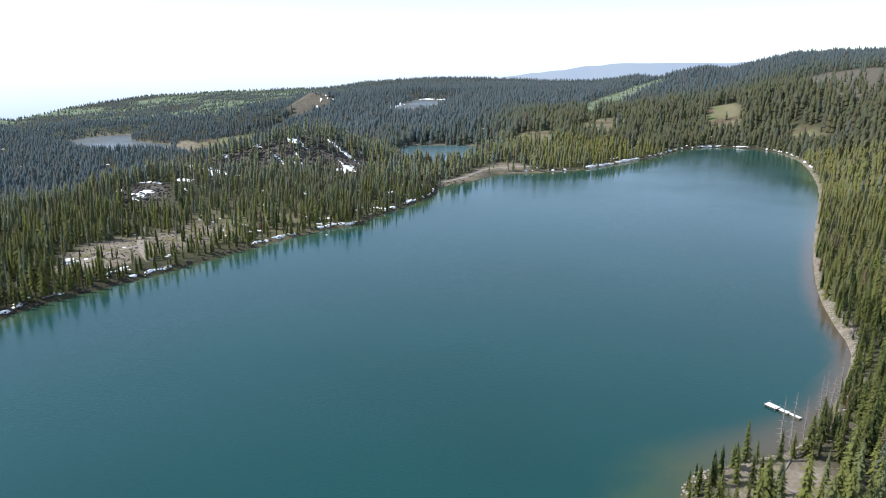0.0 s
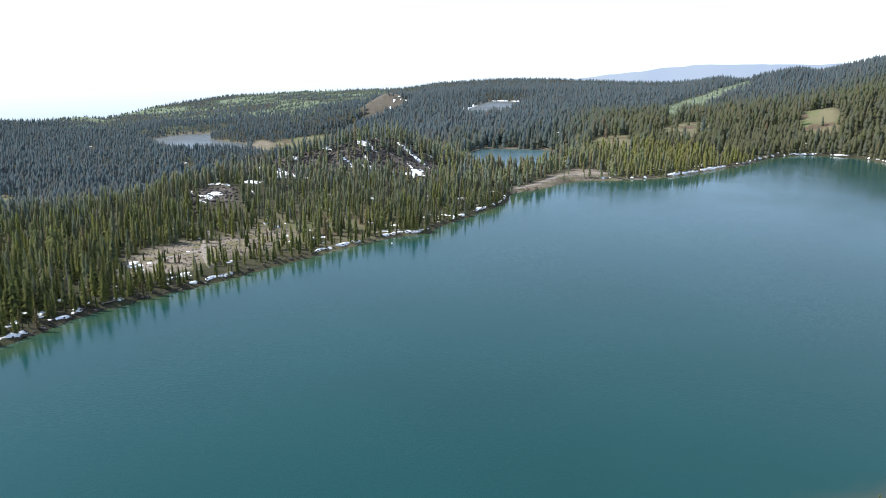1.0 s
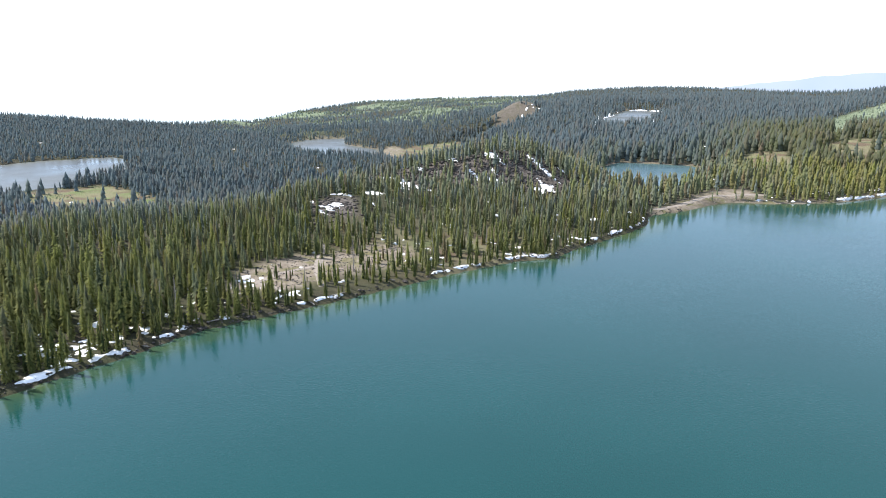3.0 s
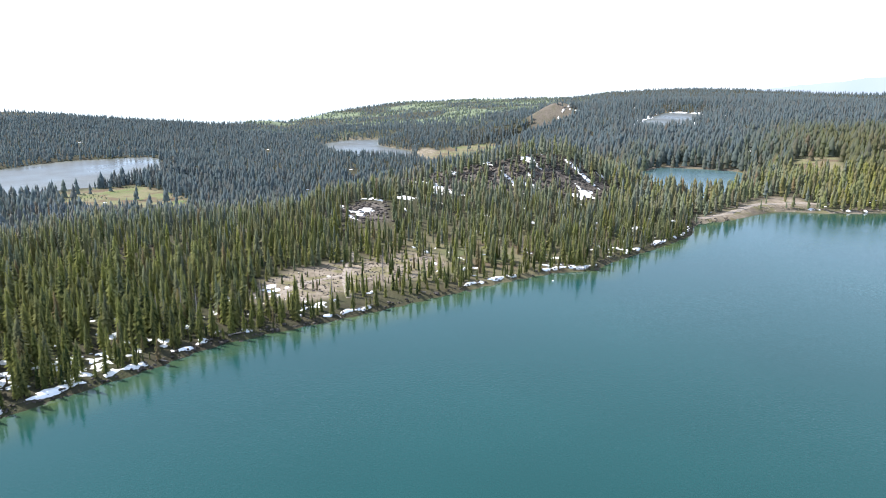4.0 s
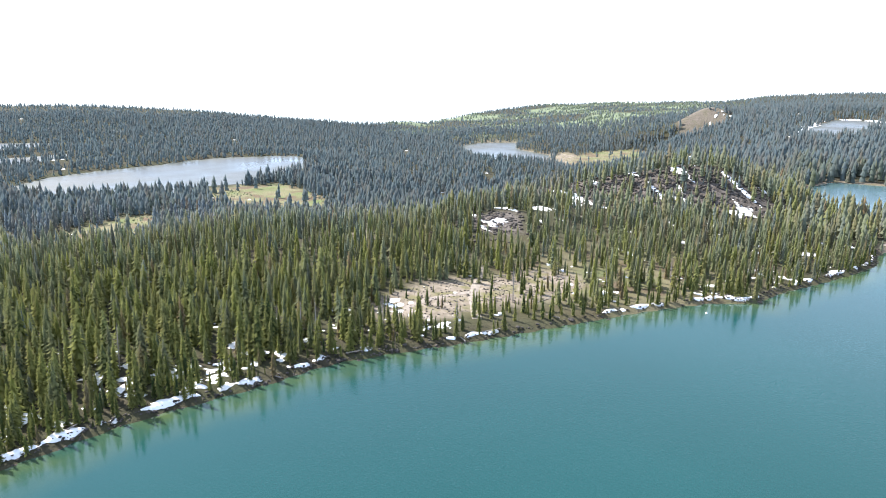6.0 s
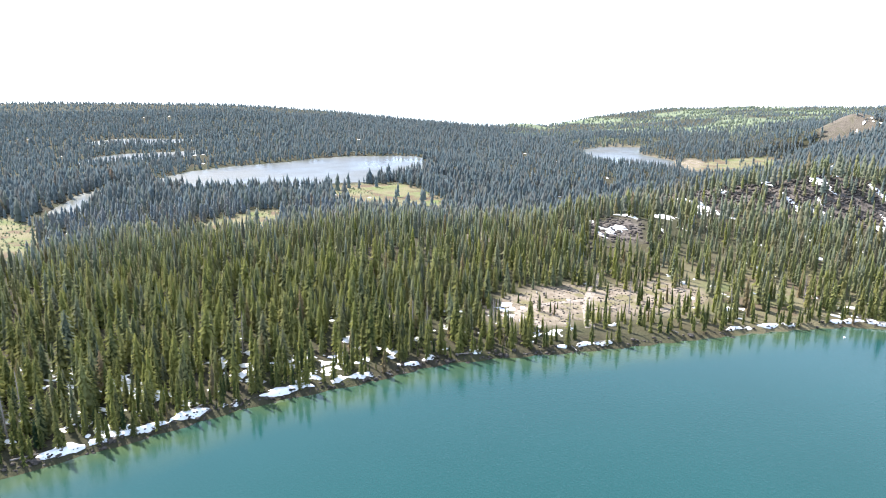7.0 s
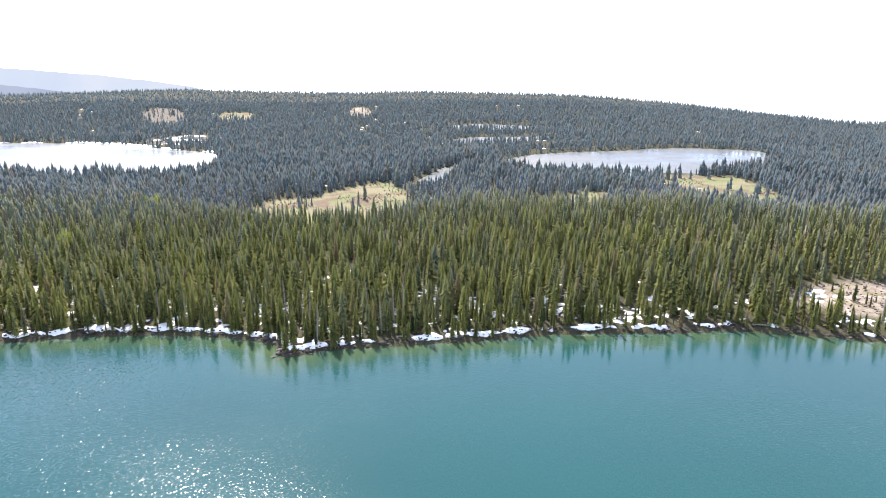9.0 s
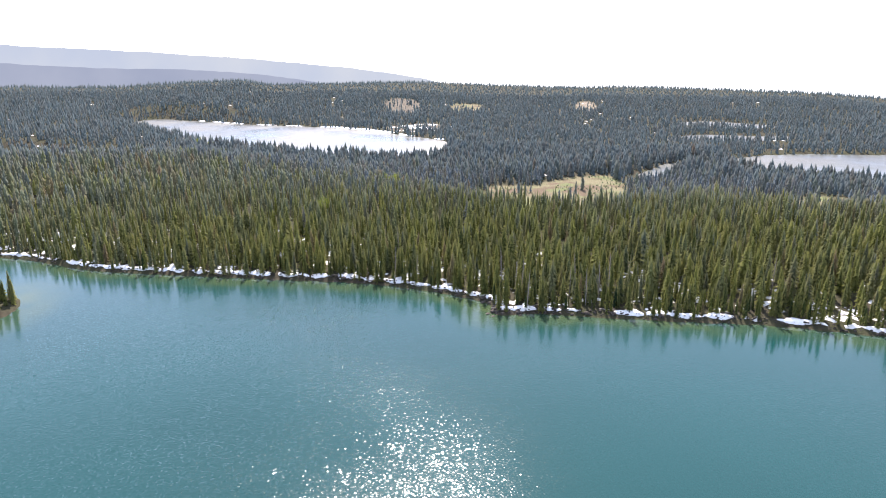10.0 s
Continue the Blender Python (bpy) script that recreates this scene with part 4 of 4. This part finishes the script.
# ---- the gravel road through the clearing ----
def road_strip(name, line, width, mat, label):
    p = np.array(line, float)
    steps = np.linspace(0, len(p) - 1, 60)
    cx, cy = np.interp(steps, np.arange(len(p)), p[:, 0]), np.interp(steps, np.arange(len(p)), p[:, 1])
    for _ in range(3):
        cx[1:-1], cy[1:-1] = (cx[:-2] + cx[1:-1] + cx[2:]) / 3, (cy[:-2] + cy[1:-1] + cy[2:]) / 3
    dx, dy = np.gradient(cx), np.gradient(cy)
    n = np.hypot(dx, dy)
    across = np.linspace(-.5, .5, 7)
    half = width * (1 + .15 * value_noise(cx, cy, 6, 121))
    x = cx[:, None] - dy[:, None] / n[:, None] * across * half[:, None]
    y = cy[:, None] + dx[:, None] / n[:, None] * across * half[:, None]
    z = terrain(x, y)[0] + .10 - .3 * np.abs(across * 2)**6
    idx = np.arange(x.size).reshape(x.shape)
    q = np.stack([idx[:-1, :-1], idx[1:, :-1], idx[1:, 1:], idx[:-1, 1:]], -1).reshape(-1, 4)
    return tagged(mesh_object(name, np.stack([x, y, z], -1).reshape(-1, 3), q, mat, shade_smooth=True), label, "road", kind="structure")


road_strip("road", [(-124, 296), (-117, 276), (-113, 264), (-106, 251), (-101, 243)], 3.6, SANDY, "grey gravel track through a clearing")
road_strip("road_spur", [(-113, 264), (-122, 250), (-124, 240), (-112, 236)], 3.2, SANDY, "gravel loop of a lakeside campsite")
road_strip("road_beach", [(6, 404), (20, 419), (36, 445), (56, 455), (75, 462), (92, 480)], 4.0, SANDY, "sandy track along the dam")


# ---- single trees ----
def limb(bm, a, b, ra, rb, sides=6):
    """A tapered round piece between two points."""
    a, b = Vector(a), Vector(b)
    turn = (b - a).to_track_quat("Z", "Y").to_matrix()
    rings = []
    for p, r in ((a, ra), (b, rb)):
        rings.append([bm.verts.new(p + turn @ Vector((r * math.cos(2 * math.pi * k / sides), r * math.sin(2 * math.pi * k / sides), 0))) for k in range(sides)])
    for k in range(sides):
        bm.faces.new((rings[0][k], rings[0][(k + 1) % sides], rings[1][(k + 1) % sides], rings[1][k]))
    bm.faces.new(rings[1])
    bm.faces.new(rings[0][::-1])


def crown_shape(seed, slim):
    """A crown of drooping boughs, each with two side sprays, for a spruce of height 1."""
    g = np.random.default_rng(seed)
    v, f, tips = [], [], []

    def blade(root, a, reach, w, droop):
        c, s = math.cos(a), math.sin(a)
        x, y, z = root
        n = len(v)
        side = .55 * reach
        v.extend([(x, y, z), (x + c * side - s * w, y + s * side + c * w, z - droop * .8), (x + c * reach, y + s * reach, z - droop), (x + c * side + s * w, y + s * side - c * w, z - droop * .8)])
        f.extend([(n, n + 2, n + 1), (n, n + 3, n + 2)])
        # dark root, light tip: painted inner shade as well as new growth
        tips.extend((-.2, .1, .24, .1))

    for i in range(118):
        u = .06 + .92 * ((i + g.random()) / 118)**1.06
        reach = slim * profile(u) * g.uniform(.7, 1.3) * (1.12 if i % 11 < 6 else .78)
        a = i * 2.39996 + g.uniform(-.5, .5)
        droop = reach * g.uniform(.5, 1.2)
        z = u + .02
        blade((0, 0, z), a, reach, reach * .14, droop)
        for k, turn in ((.4, .8), (.55, -.8), (.72, g.choice((.6, -.6)))):
            mid = (math.cos(a) * reach * k, math.sin(a) * reach * k, z - droop * k)
            blade(mid, a + turn + g.uniform(-.25, .25), reach * .5, reach * .13, droop * g.uniform(.1, .6))
    core(v, f, slim, 5, .45)
    # core toned darkest, a painted stand-in for shade
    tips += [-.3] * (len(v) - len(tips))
    return np.array(v), np.array(f), np.array(tips)


def spruce_tree(seed, slim):
    tree = new("spruce_tree")
    v, f, tips = crown_shape(seed, slim)
    mesh_object("crown", v, f, NEEDLES, tree, tone=.14 + .09 * (seed % 4) + tips, dry=np.full(len(v), .1 * (seed % 3 == 0)), haze_tint=np.zeros(len(v)))
    bm = bmesh.new()
    limb(bm, (0, 0, -.05), (0, 0, .5), .016, .009)
    limb(bm, (0, 0, .5), (0, 0, .9), .009, .003)
    part("trunk", bm, BARK, tree)
    return tagged(tree, "olive-green spruce tree on the snowy lake shore", "tree", "shore spruces")


def dead_tree(seed):
    g = random.Random(seed)
    tree = new("dead_tree")
    bm = bmesh.new()
    bend = (g.uniform(-.03, .03), g.uniform(-.03, .03))
    limb(bm, (0, 0, -.05), (bend[0] * .5, bend[1] * .5, .5), .016, .010)
    limb(bm, (bend[0] * .5, bend[1] * .5, .5), (*bend, 1.0), .010, .002)
    part("trunk", bm, DEAD_WOOD, tree)
    for i in range(44):
        u = .15 + .8 * i / 44
        a, reach = i * 2.4 + g.uniform(-.4, .4), .12 * (1 - u)**.6 * g.uniform(.5, 1.1)
        bm = bmesh.new() if i == 0 else twigs
        twigs = bm
        limb(bm, (bend[0] * u, bend[1] * u, u), (bend[0] * u + math.cos(a) * reach, bend[1] * u + math.sin(a) * reach, u - reach * .25), .004, .0012, 4)
    part("crown", twigs, DEAD_WOOD, tree, "bare silver-grey twigs")
    return tagged(tree, "bare grey dead spruce snag beside the lake", "dead tree", "dead snags")


MODELS = [spruce_tree(200 + k, s) for k, s in enumerate((.85, 1.0, 1.1, .9, 1.2, .95, 1.05, .8))]
SNAGS = [dead_tree(300 + k) for k in range(4)]


def set_out(models, x, y, heights, fresh):
    """Puts copies of the models at the places; the models themselves take the first ones."""
    z = terrain(x, y)[0]
    for k in range(len(x)):
        model = models[k % len(models)]
        m = pose(x[k], y[k], z[k] - .1, rng.normal(0, 1.2), rng.normal(0, 1.2), rng.uniform(0, 360))
        if k < len(models) and fresh:
            model.scale = (heights[k],) * 3
            model.matrix_basis = m @ Matrix.Diagonal((heights[k],) * 3 + (1,))
        else:
            ob = copy_thing(model, m)
            ob.scale = (heights[k],) * 3


px, py = SHORE_TREES[:, 0], SHORE_TREES[:, 1]
set_out(MODELS, px, py, SHORE_TREES[:, 2], True)
dx_ = np.array([66, 66.5, 69, 78, 80, 82, 71, 85, -140, -160, -143, -121, -98, -171, -186, -104.0])
dy_ = np.array([117, 114, 119, 125.5, 127, 129, 118, 131, 200, 168, 205, 224, 262, 90, 60, 236.0])
ex, ey = near_curve(MAIN, 60, 5, 30, lambda x, y: (x < -30) & (y > 40) & (y < 330))
dx_, dy_ = np.concatenate([dx_, ex[:20]]), np.concatenate([dy_, ey[:20]])
set_out(SNAGS, dx_, dy_, rng.uniform(8.5, 13.5, len(dx_)), True)


# ---- dock ----
def dock():
    thing = new("dock")
    along = Vector((75.6 - 72.2, 129.6 - 135.2, 0)).normalized()
    thing.matrix_basis = pose(72.2, 135.2, 0, 0, 0, math.degrees(math.atan2(along.y, along.x)))

    def boxed(name, x0, x1, y0, y1, z0, z1, mat, parent, label=""):
        bm = bmesh.new()
        bmesh.ops.create_cube(bm, size=1, matrix=Matrix.LocRotScale(((x0 + x1) / 2, (y0 + y1) / 2, (z0 + z1) / 2), None, (x1 - x0, y1 - y0, z1 - z0)))
        bmesh.ops.bevel(bm, geom=bm.edges[:], offset=.012, segments=1, affect="EDGES")
        return part(name, bm, mat, parent, label)

    for x0, x1, w in ((-.2, 2.6, .8), (2.9, 5.0, .55), (5.2, 7.6, .42)):
        deck = boxed("deck_frame", x0, x1, -w, w, .28, .42, BARK, thing)
        n = int((x1 - x0) / .22)
        for k in range(n):
            boxed("plank", x0 + k * (x1 - x0) / n, x0 + (k + .93) * (x1 - x0) / n, -w - .04, w + .04, .424, .47, DECK, deck)
        for side in (-1, 1):
            boxed("float", x0 + .1, x1 - .1, side * w * .55 - w * .25, side * w * .55 + w * .25, -.12, .277, BARK, thing, "dark float under the deck")
    for x, y in ((0, -.92), (0, .92), (2.4, -.92), (2.4, .92), (4.8, .7)):
        bm = bmesh.new()
        limb(bm, (x, y, -2.5), (x, y, .9), .07, .06, 8)
        part("post", bm, DEAD_WOOD, thing)
    return tagged(thing, "bleached wooden floating dock in three sections at the bank", "dock")


dock()


# ---- buoy ----
def buoy():
    thing = new("buoy")
    thing.matrix_basis = pose(-44, 285.5, 0)
    bm = bmesh.new()
    bmesh.ops.create_uvsphere(bm, u_segments=14, v_segments=8, radius=.38)
    for v in bm.verts:
        v.co.z = v.co.z * .8 + .12
    part("float_body", bm, SNOW, thing, "white plastic float")
    bm = bmesh.new()
    limb(bm, (0, 0, .38), (0, 0, .62), .05, .05, 8)
    part("eye", bm, DEAD_WOOD, thing)
    return tagged(thing, "small white mooring buoy floating near the shore", "buoy")


buoy()


# ---- driftwood ----
def driftwood(seed):
    g = random.Random(seed)
    bm = bmesh.new()
    n = g.uniform(3.5, 7)
    limb(bm, (-n / 2, 0, 0), (0, g.uniform(-.1, .1), .03), .17, .14, 7)
    limb(bm, (0, 0, .03), (n / 2, g.uniform(-.2, .2), 0), .14, .06, 7)
    for k in range(3):
        limb(bm, (n * g.uniform(-.2, .4), 0, .05), (n * g.uniform(0, .45), g.choice((-1, 1)) * g.uniform(.4, .8), .35), .045, .015, 5)
    log = part("fallen_log", bm, DEAD_WOOD, None)
    return tagged(log, "grey fallen log lying on the bank", "log", "fallen logs")


LOGS = [driftwood(400 + k) for k in range(3)]
lx, ly = near_curve(MAIN, 160, .6, 5.0, lambda x, y: ((x < -20) & (y > 0) & (y < 330)) | ((x > 45) & (y > 95) & (y < 200)))
lx, ly = np.concatenate([lx[:26], [-96, -104, -112, -90, 58, 64, 62]]), np.concatenate([ly[:26], [272, 262, 282, 268, 104, 110, 100]])
lz, _ = terrain(lx, ly)
for k in range(len(lx)):
    m = pose(lx[k], ly[k], lz[k] + .12, 0, rng.normal(0, 3), rng.uniform(0, 180))
    if k < 3:
        LOGS[k].matrix_basis = m
    else:
        copy_thing(LOGS[k % 3], m)


# ---- leafy trees ----
def leafy_tree(seed, height):
    g = np.random.default_rng(seed)
    tree = new("aspen_tree")
    bm = bmesh.new()
    limb(bm, (0, 0, -.3), (0, 0, height * .75), .14, .05, 7)
    ends = []
    for k in range(9):
        a, u = k * 2.4, height * (.3 + .06 * k)
        e = (math.cos(a) * height * .2 * g.uniform(.6, 1.2), math.sin(a) * height * .2 * g.uniform(.6, 1.2), u + height * .16)
        limb(bm, (0, 0, u), e, .05, .015, 5)
        ends.append(e)
    part("trunk", bm, DEAD_WOOD, tree, "pale smooth bark")
    e = np.array(ends)[g.integers(0, 9, 900)]
    c = e + g.normal(0, height * .085, (900, 3))
    n1, n2 = g.normal(0, 1, (900, 3)), g.normal(0, 1, (900, 3))
    n1 *= .2 / np.linalg.norm(n1, axis=1)[:, None]
    n2 *= .16 / np.linalg.norm(n2, axis=1)[:, None]
    v = np.stack([c - n1, c + n2, c + n1, c - n2], 1).reshape(-1, 3)
    f = np.arange(3600).reshape(-1, 4)
    mesh_object("crown", v, f, LEAF, tree, "fresh yellow-green spring leaves", tone=np.full(3600, .3), dry=np.zeros(3600))
    return tagged(tree, "young aspen in fresh yellow-green leaf among spruces", "tree", "aspens")


aspen = leafy_tree(500, 9.0)
ax = np.array([-405, -400, -411, -416, -509, -528, -552, -560, -590, -640, -700, -752, -398, -283])
ay = np.array([53, 48, 59, 45, -39, -46, -55, -50, -70, -92, -116, -140, 60, 24.0])
az_, _ = terrain(ax, ay)
for k in range(len(ax)):
    m = pose(ax[k], ay[k], az_[k], 0, 0, 40 * k)
    if k == 0:
        aspen.matrix_basis = m
    else:
        copy_thing(aspen, m).scale = (rng.uniform(.8, 1.25),) * 3


# ---- boulders ----
def boulder(seed):
    bm = bmesh.new()
    bmesh.ops.create_icosphere(bm, subdivisions=2, radius=1)
    for v in bm.verts:
        n = noise.noise(v.co * 1.3 + Vector((seed, 0, 0)))
        v.co *= 1 + .35 * n
        v.co.z *= .65
    return tagged(part("boulder", bm, STONE, None), "dark weathered boulder at the water's edge", "boulder", "shore boulders")


ROCKS = [boulder(11 + 7 * k) for k in range(4)]
bx, by = near_curve(MAIN, 300, -.4, 1.5, lambda x, y: (x < -25) & (y > 0) & (y < 330))
bx, by = np.concatenate([[-154.5, -156.5, -158, -155.5], bx[:30]]), np.concatenate([[80, 79, 80.5, 83], by[:30]])
bz, _ = terrain(bx, by)
for k in range(len(bx)):
    r = rng.uniform(.5, 1.0)
    m = pose(bx[k], by[k], bz[k] + .15 * r, rng.uniform(-8, 8), rng.uniform(-8, 8), rng.uniform(0, 360))
    ob = ROCKS[k] if k < 4 else copy_thing(ROCKS[k % 4], m)
    ob.matrix_basis = m @ Matrix.Diagonal((r, r, r, 1))
